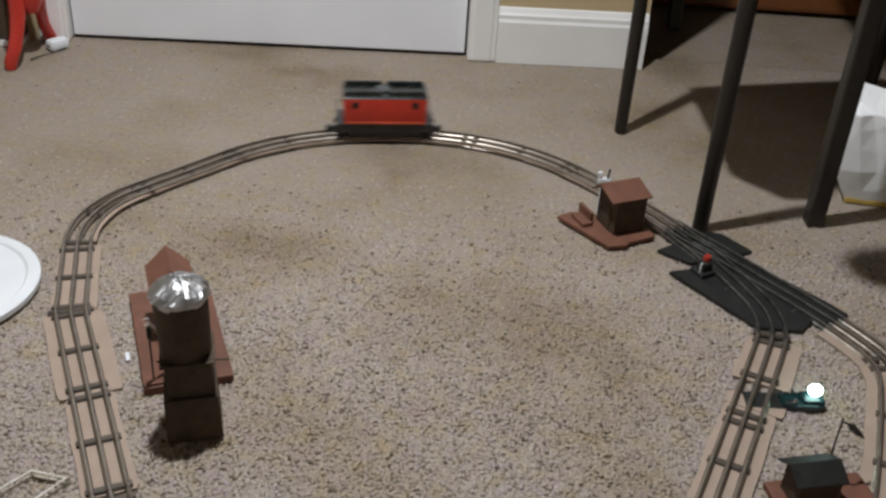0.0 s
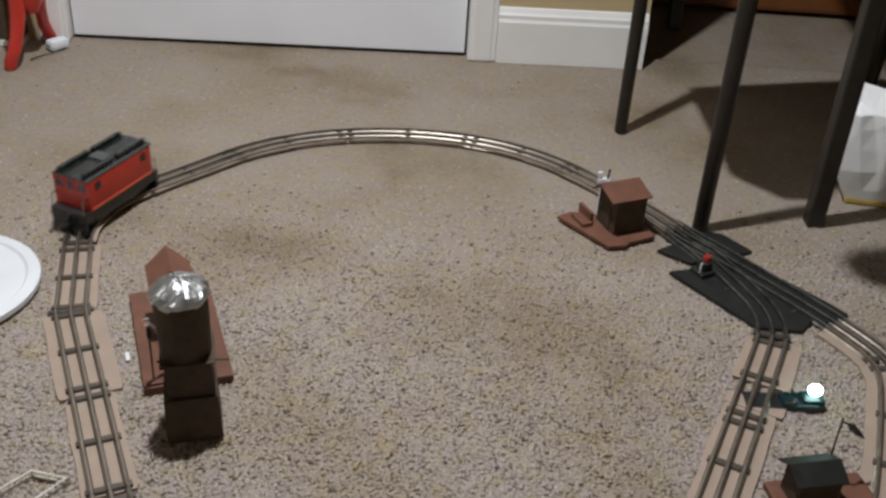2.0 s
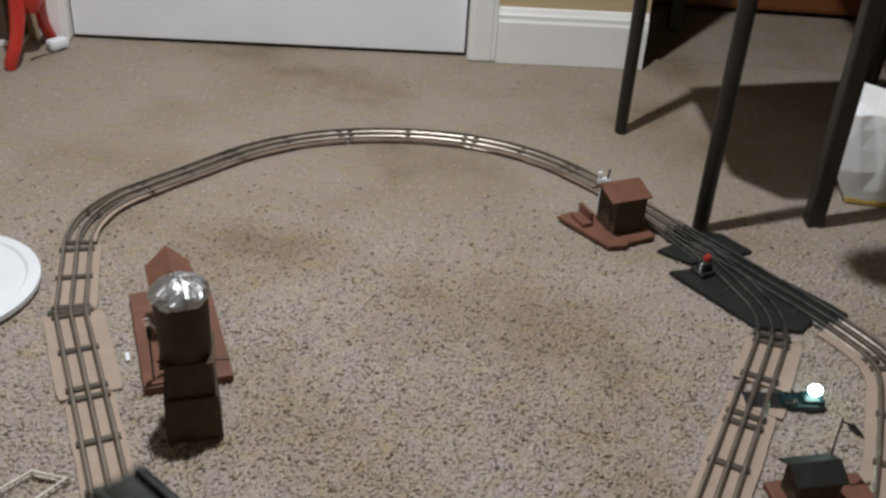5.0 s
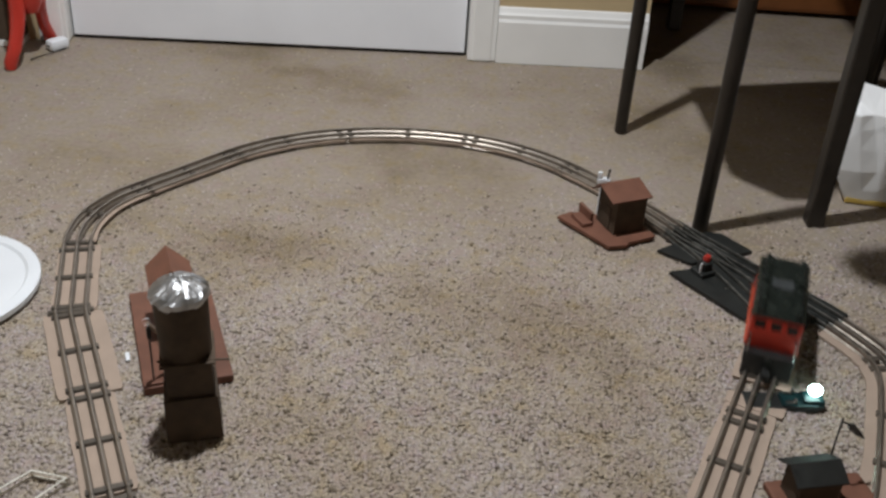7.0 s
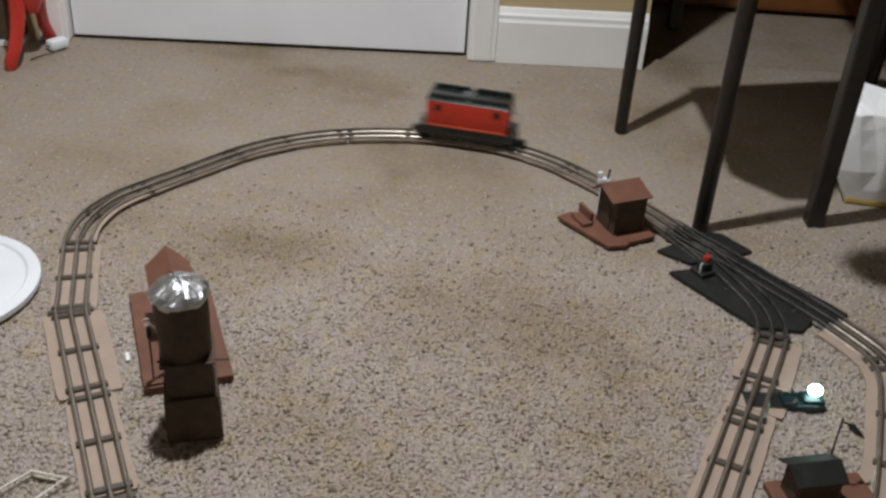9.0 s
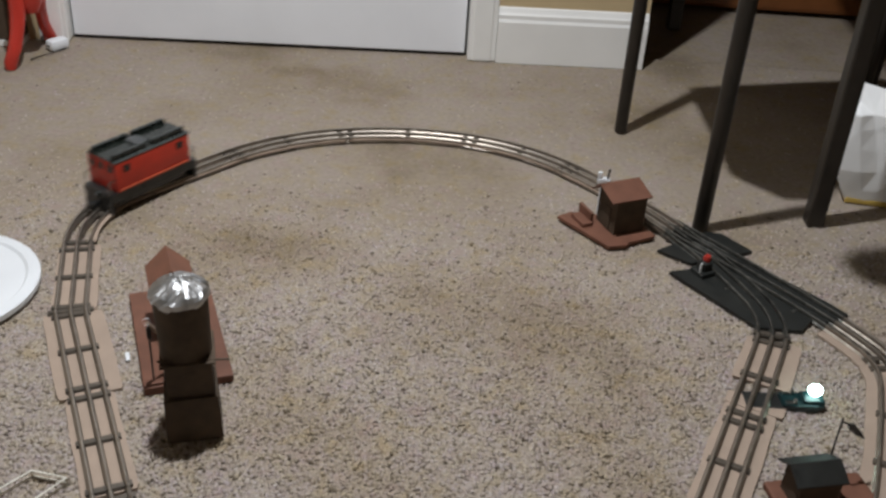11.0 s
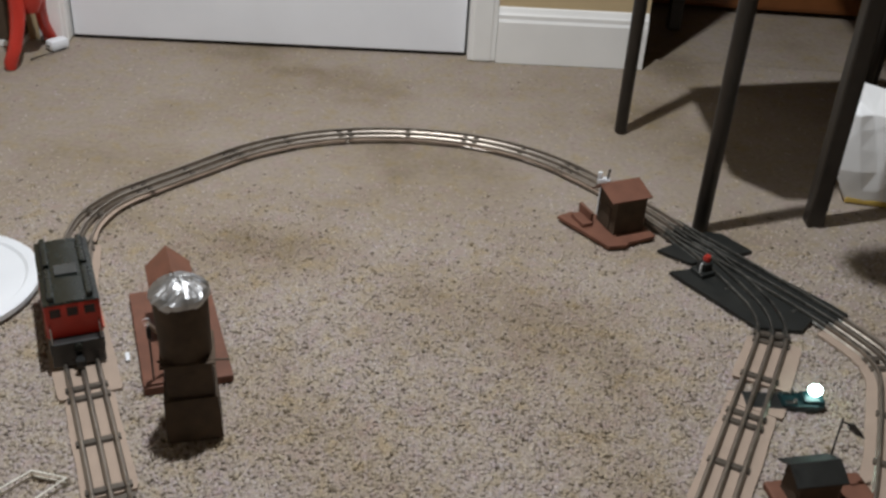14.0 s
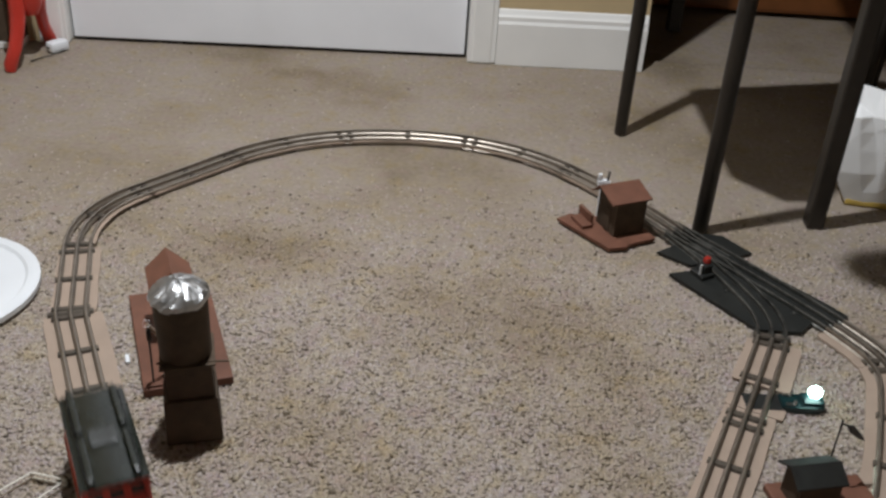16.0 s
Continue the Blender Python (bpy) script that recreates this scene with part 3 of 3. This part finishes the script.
def gable_walls(bm, sx, sy, z0, z1, rise):
    o = [(-sx / 2, -sy / 2), (sx / 2, -sy / 2), (sx / 2, sy / 2), (-sx / 2, sy / 2)]
    lo = [bm.verts.new((x, y, z0)) for x, y in o]
    hi = [bm.verts.new((x, y, z1)) for x, y in o]
    p = bm.verts.new((-sx / 2, 0, z1 + rise))
    q = bm.verts.new((sx / 2, 0, z1 + rise))
    bm.faces.new(lo[::-1])
    bm.faces.new((lo[0], lo[1], hi[1], hi[0])), bm.faces.new((lo[2], lo[3], hi[3], hi[2]))
    bm.faces.new((lo[1], lo[2], hi[2], q, hi[1])), bm.faces.new((lo[3], lo[0], hi[0], p, hi[3]))
    bm.faces.new((hi[0], hi[1], q, p)), bm.faces.new((hi[2], hi[3], p, q))


def build_shanty():
    """The shanty by the far curve; its long wall faces the viewer."""
    t = thing("trackside_shanty", pose(0.2659, 1.365, 0, 0, 0, 25), "brown plastic shanty with red-brown roof on a red-brown base", "toy building")
    bm = bmesh.new()
    prism(bm, [(-0.078, 0.058), (-0.048, -0.044), (-0.019, -0.049), (-0.016, -0.0435), (0.035, -0.0395), (0.033, 0.030), (-0.010, 0.040), (-0.052, 0.064)], 0.0035, 0.0085)
    base = part("base", bm, RED_BROWN, t)
    bm = bmesh.new()
    prism(bm, [(-0.070, 0.050), (-0.047, -0.042), (-0.021, -0.047), (-0.018, -0.040), (0.012, -0.037), (0.028, 0.026), (-0.050, 0.058)], 0.0, 0.0035)
    part("base_underside", bm, BROWN, base)
    bm = bmesh.new()
    prism(bm, [(-0.018, 0.0085), (0.032, 0.0085), (0.032, 0.0630), (0.0175, 0.0765), (-0.018, 0.0658)], -0.0255, 0.0255, Matrix(((0, 0, 1, 0), (1, 0, 0, 0), (0, 1, 0, 0), (0, 0, 0, 1))))
    walls = part("shanty_body", bm, BROWN, t)
    bm = bmesh.new()
    for a, b in (((-0.0235, 0.0650), (0.0175, 0.0775)), ((0.0370, 0.0600), (0.0175, 0.0775))):
        lo = [bm.verts.new((x, y, z)) for x, (y, z) in ((-0.038, a), (0.030, a), (0.030, b), (-0.038, b))]
        hi = [bm.verts.new(v.co + Vector((0, 0, 0.002))) for v in lo]
        bm.faces.new(lo), bm.faces.new(hi[::-1])
        for k in range(4):
            bm.faces.new((lo[k], lo[(k + 1) % 4], hi[(k + 1) % 4], hi[k]))
    part("roof", bm, RED_BROWN, t)
    bm = bmesh.new()
    box(bm, -0.0500, 0.033, 0.0085, 0.018, 0.036, 0.006, 0.001)
    bench = part("bench", bm, RED_BROWN, t)
    bm = bmesh.new()
    box(bm, -0.0405, 0.039, 0.0085, 0.005, 0.036, 0.019, 0.001)
    part("bench_back", bm, RED_BROWN, bench)
    bm = bmesh.new()
    box(bm, -0.0262, 0.004, 0.010, 0.0012, 0.016, 0.036)
    part("door", bm, BROWN, walls)
    g = thing("white_post", pose(0.2360, 1.4065, 0), "small white plastic post with black peg", "toy accessory")
    bm = bmesh.new()
    box(bm, 0, 0, 0, 0.009, 0.007, 0.068, 0.001)
    box(bm, 0, 0, 0.058, 0.019, 0.008, 0.008, 0.001)
    box(bm, -0.0065, 0, 0.064, 0.006, 0.006, 0.013, 0.001)
    part("post", bm, WHITE_PLASTIC, g)
    bm = bmesh.new()
    rod(bm, (0.005, 0, 0.064), (0.007, 0, 0.082), 0.0018)
    part("peg", bm, BLACK, g)


def build_station():
    """Platform and shelter beside the left run."""
    m = pose(-0.330, 0.918, 0, 0, 0, 21)
    t = thing("station_platform", m, "red-brown plastic platform with a gabled shelter and mail hook", "toy building")
    bm = bmesh.new()
    box(bm, 0.051, 0.100, 0.0, 0.102, 0.200, 0.011, 0.0015)
    part("platform", bm, RED_BROWN, t)
    bm = bmesh.new()
    gable_walls(bm, 0.046, 0.038, 0.011, 0.080, 0.018)
    bmesh.ops.transform(bm, matrix=pose(0.0485, 0.120, 0, 0, 0, 90), verts=bm.verts[:])
    part("shelter_body", bm, BROWN, t)
    bm = bmesh.new()
    gable_roof(bm, 0.060, 0.054, 0.0785, 0.0265)
    bmesh.ops.transform(bm, matrix=pose(0.0485, 0.120, 0, 0, 0, 90), verts=bm.verts[:])
    part("roof", bm, RED_BROWN, t)
    bm = bmesh.new()
    rod(bm, (0.0125, 0.0100, 0.011), (0.0125, 0.0100, 0.090), 0.0013)
    box(bm, 0.0125, 0.0100, 0.074, 0.0052, 0.004, 0.014, 0.0005)
    hook = part("mail_pole", bm, BLACK, t)
    bm = bmesh.new()
    box(bm, 0.0145, 0.0065, 0.0105, 0.022, 0.008, 0.004, 0.0005)
    part("pole_foot", bm, RED_BROWN, hook)
    bm = bmesh.new()
    rod(bm, (0.0125, 0.0105, 0.094), (0.029, 0.0260, 0.060), 0.0026, 8)
    part("arm", bm, CARD, hook, "tan slanting arm")
    bm = bmesh.new()
    geo = bmesh.ops.create_cone(bm, cap_ends=False, segments=14, radius1=0.0040, radius2=0.0040, depth=0.002)
    bmesh.ops.transform(bm, matrix=pose(0.0115, 0.0095, 0.097, 70, 0, 0), verts=geo["verts"])
    part("ring", bm, WHITE_PLASTIC, hook, "white ring")
    bm = bmesh.new()
    box(bm, 0, 0, 0, 0.005, 0.016, 0.004, 0.001)
    solid("white_clip", bm, WHITE_PLASTIC, "small white plastic clip lying on carpet", "clip", m=pose(-0.369, 0.985, 0.0, 0, 0, 20))


def build_tower():
    """The water tower: square foot, waist, round tank under crumpled foil."""
    t = thing("water_tower", pose(-0.2628, 0.879, 0, 0, -1.4, 15), "dark brown toy water tower topped with crumpled foil", "toy building")
    bm = bmesh.new()
    w0, w1 = 0.0300, 0.0282
    lo = [bm.verts.new((x * w0, y * w0, 0.0)) for x, y in ((-1, -1), (1, -1), (1, 1), (-1, 1))]
    hi = [bm.verts.new((x * w1, y * w1, 0.058)) for x, y in ((-1, -1), (1, -1), (1, 1), (-1, 1))]
    for i in range(4):
        bm.faces.new((lo[i], lo[(i + 1) % 4], hi[(i + 1) % 4], hi[i]))
    bm.faces.new(lo[::-1]), bm.faces.new(hi)
    bmesh.ops.bevel(bm, geom=bm.edges[:], offset=0.0008, segments=2, affect="EDGES")
    part("foot", bm, BROWN, t)
    bm = bmesh.new()
    box(bm, 0.001, 0, 0.058, 0.0485, 0.0485, 0.044, 0.001)
    house = part("house", bm, BROWN, t)
    bm = bmesh.new()
    box(bm, 0.002, -0.0238, 0.063, 0.014, 0.0016, 0.028, 0.0004)
    part("door", bm, BROWN, house)
    bm = bmesh.new()
    box(bm, 0.001, 0, 0.1015, 0.058, 0.058, 0.0026, 0.001)
    part("deck", bm, BROWN, t)
    bm = bmesh.new()
    lathe(bm, [(0.0, 0.104), (0.0272, 0.104), (0.0278, 0.130), (0.0288, 0.180), (0.0, 0.180)], 40)
    part("tank", bm, BROWN, t, smooth=True)
    bm = bmesh.new()
    rod(bm, (-0.030, -0.02, 0.107), (0.044, -0.024, 0.103), 0.0012)
    part("spout_rod", bm, BROWN, t)
    # foil pressed over a low cone, with radial creases and a ragged hem
    bm = bmesh.new()
    rng = random.Random(3)
    lathe(bm, [(0.0302, 0.1735), (0.0312, 0.1765), (0.0306, 0.1805), (0.0270, 0.1845), (0.0215, 0.1882), (0.0150, 0.1918), (0.0085, 0.1946), (0.0035, 0.1960), (0.0, 0.1965)], 44)
    for v in bm.verts:
        v.co.z += 0.0022 * noise.noise(Vector((v.co.x * 90, v.co.y * 90, 2.0)))
        v.co += Vector((rng.uniform(-1, 1), rng.uniform(-1, 1), rng.uniform(-1.2, 1.2))) * 0.00085
    part("foil_cap", bm, FOIL, t, "crumpled silver foil cap")


def build_crossing_shed():
    t = thing("crossing_shed", pose(0.404, 0.820, 0, 0, 0, 13), "dark shed with black roof on a red-brown base", "toy building")
    bm = bmesh.new()
    box(bm, 0.018, -0.020, 0.0, 0.112, 0.094, 0.008, 0.002)
    part("base", bm, RED_BROWN, t)
    bm = bmesh.new()
    gable_walls(bm, 0.047, 0.034, 0.008, 0.0445, 0.0095)
    part("shed_body", bm, BROWN, t)
    bm = bmesh.new()
    gable_roof(bm, 0.058, 0.045, 0.0425, 0.0125, 0.0025)
    bmesh.ops.transform(bm, matrix=pose(-0.003, 0, 0), verts=bm.verts[:])
    part("roof", bm, SWITCH_BLACK, t)
    bm = bmesh.new()
    rod(bm, (0.030, 0.022, 0.006), (0.033, 0.026, 0.090), 0.0011)
    pole = part("pole", bm, BLACK, t)
    bm = bmesh.new()
    rod(bm, (0.033, 0.026, 0.085), (0.046, 0.026, 0.079), 0.0011)
    prism(bm, [(-0.002, 0.0), (0.004, 0.004), (0.022, 0.003), (0.033, 0.0), (0.022, -0.003), (0.004, -0.004)], -0.0015, 0.0015, pose(0.043, 0.026, 0.080, 90, 43, 0))
    part("signal_arm", bm, BLACK, pole)


def build_lockon():
    t = thing("track_lamp", pose(0.420, 0.982, 0, 0, 0, 1), "teal green track lamp with a lit white globe", "lamp")
    bm = bmesh.new()
    box(bm, -0.018, 0, 0.0006, 0.062, 0.029, 0.0036, 0.0012)
    part("contact_plate", bm, SWITCH_BLACK, t, "black plate under the rails")
    bm = bmesh.new()
    prism(bm, [(-0.006, -0.0125), (0.010, -0.0150), (0.034, -0.0150), (0.045, -0.0105), (0.047, 0.0), (0.045, 0.0115), (0.030, 0.0125), (-0.006, 0.0125)], 0.0006, 0.0085)
    bmesh.ops.bevel(bm, geom=bm.edges[:], offset=0.0012, segments=2, affect="EDGES")
    body = part("base", bm, GREEN_PLASTIC, t)
    bm = bmesh.new()
    box(bm, 0.032, 0.001, 0.0080, 0.026, 0.021, 0.0042, 0.0018)
    part("socket", bm, GREEN_PLASTIC, body)
    for y in (-0.0085, 0.0085):
        bm = bmesh.new()
        box(bm, 0.004, y, 0.0080, 0.012, 0.004, 0.0024, 0.0006)
        box(bm, 0.009, y, 0.0095, 0.003, 0.005, 0.0050, 0.0006)
        part("terminal", bm, PIN, body, "steel spring terminal")
    bm = bmesh.new()
    bmesh.ops.create_uvsphere(bm, u_segments=20, v_segments=12, radius=0.0077)
    bmesh.ops.transform(bm, matrix=pose(0.034, 0.003, 0.0200) @ Matrix.Diagonal((1.12, 1, 0.95, 1)), verts=bm.verts[:])
    part("globe", bm, LAMP_GLOW, t, "glowing white globe", True)


build_shanty()
build_station()
build_tower()
build_crossing_shed()
build_lockon()

# ---- furniture and loose things round the track ----


def turned_leg(parent, x, y, r0, r1, h):
    """A round leg, a little thicker towards its top."""
    bm = bmesh.new()
    lathe(bm, [(0.0, 0.0), (r0 * 0.85, 0.0), (r0, 0.004), (r1, h), (0.0, h)], 20)
    ob = part("leg", bm, TABLE_WOOD, parent, smooth=True)
    ob.location = (x, y, 0)
    return ob


def build_stool():
    t = thing("wooden_stool", pose(0.304, 1.72, 0), "black-stained wooden stool with round legs on carpet", "stool")
    turned_leg(t, 0.0, 0.0, 0.0110, 0.0125, 0.44)
    turned_leg(t, 0.085, -0.332, 0.0118, 0.0132, 0.44)
    turned_leg(t, 0.480, 0.150, 0.0125, 0.0140, 0.44)
    turned_leg(t, 0.40, -0.020, 0.0120, 0.0130, 0.44)
    bm = bmesh.new()
    prism(bm, [(-0.001, 0.024), (0.008, -0.251), (0.063, -0.307), (0.105, -0.303), (0.492, 0.16)], 0.44, 0.47)
    part("seat", bm, TABLE_WOOD, t)


def build_table():
    t = thing("dining_table", pose(0.578, 1.430, 0), "black-stained wooden table with thick square legs", "table")
    for x, y, w in ((-0.0045, 0, 0.027), (-0.092, 0.865, 0.030), (1.1, 0.0, 0.036), (1.1, 0.87, 0.036)):
        bm = bmesh.new()
        box(bm, x, y, 0, w, w, 0.71, 0.004, 2)
        part("leg", bm, TABLE_WOOD, t)
    bm = bmesh.new()
    prism(bm, [(-0.091, -0.05), (0.987, -0.058), (0.987, 0.827), (-0.17, 0.809), (-0.17, 0.731), (-0.091, 0.695)], 0.71, 0.745)
    part("tabletop", bm, TABLE_WOOD, t)
    # unseen slab, added only to cast the round-ended shadow on the carpet
    bm = bmesh.new()
    prism(bm, [(-0.298, -0.192), (-0.293, -0.213), (-0.273, -0.227), (0.286, -0.295), (0.286, -0.058), (-0.021, -0.051), (-0.065, -0.102), (-0.273, -0.162), (-0.291, -0.172)], 0.712, 0.742)
    part("shadow_caster", bm, TABLE_WOOD, t)


def build_bag():
    t = thing("paper_bag", pose(0.7085, 1.529, 0, 0, 0, -8), "crumpled white paper bag with yellow base on carpet", "bag")
    bm = bmesh.new()
    cols = [(0.0, 0.0), (0.25, 0.004), (0.46, -0.004), (0.74, 0.005), (1.0, 0.0)]
    wide, deep = 0.118, 0.062
    rows = []
    for z, grow in ((0.004, 0.0), (0.028, 0.005), (0.060, 0.009), (0.098, 0.007), (0.130, 0.002), (0.153, -0.002)):
        ring = []
        for side in (-1, 1):
            for u, fold in (cols if side < 0 else cols[::-1]):
                x = (u - 0.5) * (wide + 2 * grow) - 0.29 * z
                y = side * (deep / 2 + grow * 0.6) + side * fold * (z / 0.10)
                w = Vector((x, y, z))
                ring.append(bm.verts.new(w + Vector((noise.noise(w * 30), noise.noise(w * 30 + Vector((5, 1, 2))), 0.6 * noise.noise(w * 25 + Vector((1, 9, 3))))) * 0.0035))
        rows.append(ring)
    n = 10
    for p, q in zip(rows, rows[1:]):
        for i in range(n):
            k = (i + 1) % n
            bm.faces.new((p[i], p[k], q[k])), bm.faces.new((p[i], q[k], q[i]))
    bm.faces.new(rows[0][::-1])
    top = rows[-1]
    peak = [bm.verts.new((x, y, z)) for x, y, z in ((-0.071, 0.004, 0.194), (-0.043, -0.004, 0.191), (-0.008, 0.003, 0.187))]
    dent = bm.verts.new((-0.072, -0.008, 0.166))
    back = bm.verts.new((-0.088, 0.010, 0.166))
    for f in ((top[0], top[1], dent), (top[1], top[2], dent), (top[2], peak[0], dent), (peak[0], top[0], dent), (top[2], peak[1], peak[0]), (top[2], top[3], peak[1]), (top[3], peak[2], peak[1]),
              (top[3], top[4], peak[2]), (top[4], top[5], peak[2]), (top[5], top[6], peak[2]), (top[6], peak[1], peak[2]), (top[6], top[7], peak[1]), (top[7], peak[0], peak[1]),
              (top[7], top[8], back), (top[8], top[9], back), (top[9], top[0], back), (top[0], peak[0], back), (peak[0], top[7], back)):
        bm.faces.new(f)
    bmesh.ops.bevel(bm, geom=bm.edges[:], offset=0.0010, segments=2, affect="EDGES")
    part("bag_body", bm, PAPER, t)
    bm = bmesh.new()
    box(bm, 0, 0, 0.0, 0.119, 0.065, 0.011, 0.003)
    part("bag_base", bm, YELLOW, t, "yellow printed base")


def build_lid():
    bm = bmesh.new()
    lathe(bm, [(0.0, 0.001), (0.121, 0.001), (0.125, 0.005), (0.125, 0.012), (0.120, 0.0145), (0.110, 0.0140), (0.106, 0.0105), (0.0, 0.0100)], 72)
    solid("bucket_lid", bm, WHITE_PLASTIC, "round white plastic lid lying on carpet", "lid", smooth=True, m=pose(-0.647, 1.101, 0.0))


def build_frame_toy():
    t = thing("cream_frame", pose(-0.414, 0.741, 0), "small cream plastic rectangular frame lying on carpet", "frame")
    pts = [(0.006, 0.040), (0.044, 0.033), (0.010, -0.020), (-0.036, -0.014)]
    for i in range(4):
        bm = bmesh.new()
        rod(bm, (*pts[i], 0.009), (*pts[(i + 1) % 4], 0.009), 0.0012, 6)
        rod(bm, (*pts[i], 0.0015), (*pts[(i + 1) % 4], 0.0015), 0.0012, 6)
        rod(bm, (*pts[i], 0.001), (*pts[i], 0.009), 0.0012, 6)
        part("bar", bm, CREAM, t)


def limb(bm, points, radii, segments=16):
    """A bent tapering limb through a few points."""
    rings = []
    for k, (p, r) in enumerate(zip(points, radii)):
        a, b = Vector(points[max(k - 1, 0)]), Vector(points[min(k + 1, len(points) - 1)])
        q = (b - a).to_track_quat("Z", "Y").to_matrix()
        rings.append([bm.verts.new(Vector(p) + q @ Vector((r * math.cos(2 * math.pi * i / segments), r * math.sin(2 * math.pi * i / segments), 0))) for i in range(segments)])
    for a, b in zip(rings, rings[1:]):
        for i in range(segments):
            bm.faces.new((a[i], a[(i + 1) % segments], b[(i + 1) % segments], b[i]))
    bm.faces.new(rings[0][::-1]), bm.faces.new(rings[-1])


def build_red_stand():
    t = thing("red_stand", pose(-0.82, 1.87, 0), "glossy red plastic stand with splayed legs", "stand")
    bm = bmesh.new()
    limb(bm, [(-0.0133, -0.05, 0.0), (-0.012, -0.048, 0.0116), (-0.0016, -0.04, 0.0427), (-0.0003, -0.025, 0.0671), (0.0011, -0.015, 0.0932), (-0.0006, 0.0, 0.1452)], [0.0095, 0.0125, 0.0125, 0.0130, 0.0145, 0.017])
    part("leg", bm, RED_TOY, t, smooth=True)
    bm = bmesh.new()
    limb(bm, [(0.014, 0.098, 0.000), (0.012, 0.094, 0.012), (0.010, 0.078, 0.045), (0.018, 0.050, 0.086), (0.026, 0.028, 0.125), (0.026, 0.014, 0.200)], [0.010, 0.0125, 0.0110, 0.0120, 0.0150, 0.018])
    part("leg", bm, RED_TOY, t, smooth=True)
    bm = bmesh.new()
    lathe(bm, [(0.0, 0.092), (0.014, 0.093), (0.023, 0.112), (0.026, 0.135), (0.024, 0.30), (0.0, 0.30)], 20, (0.016, 0.012, 0))
    part("column", bm, RED_TOY, t, smooth=True)
    # the cabinet's right end also stands in for shade between the stand's legs
    d = thing("dark_cabinet", pose(-1.036, 1.950, 0, 0, 0, 2.83), "dark brown wooden cabinet beside the door", "cabinet")
    bm = bmesh.new()
    box(bm, 0, 0, 0.012, 0.36, 0.05, 0.60, 0.003)
    part("cabinet_body", bm, BROWN, d)
    bm = bmesh.new()
    box(bm, 0, -0.002, 0.0, 0.362, 0.052, 0.012, 0.001)
    part("plinth", bm, WHITE_PAINT, d, "white plinth strip")
    c = thing("charger", pose(-0.784, 1.936, 0, 0, 0, -38), "white plastic charger block with thin cable on carpet", "charger")
    bm = bmesh.new()
    box(bm, 0, 0, 0.0, 0.026, 0.040, 0.021, 0.0075)
    part("block", bm, WHITE_PLASTIC, c)
    bm = bmesh.new()
    box(bm, -0.001, -0.0200, 0.008, 0.010, 0.002, 0.004)
    part("socket", bm, DARK_GAP, c)
    bm = bmesh.new()
    limb(bm, [(0.0135, 0.008, 0.003), (0.0160, -0.018, 0.0025), (0.0165, -0.044, 0.0025), (0.0185, -0.0706, 0.002)], [0.0011, 0.0010, 0.0010, 0.0016], 8)
    part("cable", bm, DARK_GAP, c)


build_stool()
build_table()
build_bag()
build_lid()
build_frame_toy()
build_red_stand()

# ---- what moves ----


def loco_pose(s):
    """The locomotive with its middle at run length s, its trucks on the rails."""
    ax, ay, _ = on_loop(s - 0.040)
    bx, by, _ = on_loop(s + 0.040)
    return pose((ax + bx) / 2, (ay + by) / 2, RAIL_TOP, 0, 0, math.degrees(math.atan2(ay - by, ax - bx)))


def motions():
    times = [(0.0, 1.119), (0.5, 0.965), (1.0, 0.851), (1.5, 0.744), (2.0, 0.61), (2.5, 0.533), (3.0, 0.443), (3.5, 0.364), (4.0, 0.244), (4.2, 0.185),
             (4.6, 0.03), (5.0, -0.141), (5.4, -0.337), (5.8, -0.548), (6.1, -0.704), (6.3, -0.804), (6.5, -0.892), (7.0, -1.123), (7.5, -1.270), (8.0, -1.449),
             (8.5, -1.645), (9.0, -1.837), (9.2, -1.911), (9.7, -2.055), (10.2, -2.198), (10.7, -2.34), (11.3, -2.497), (11.5, -2.533), (12.0, -2.597), (12.5, -2.696),
             (13.0, -2.773), (13.5, -2.795), (14.0, -2.799), (14.5, -2.805), (15.0, -2.838), (15.2, -2.864), (15.4, -2.911), (15.6, -2.97), (15.8, -3.036), (16.0, -3.106)]
    walk(LOCO, [(t, loco_pose(s)) for t, s in times])


motions()
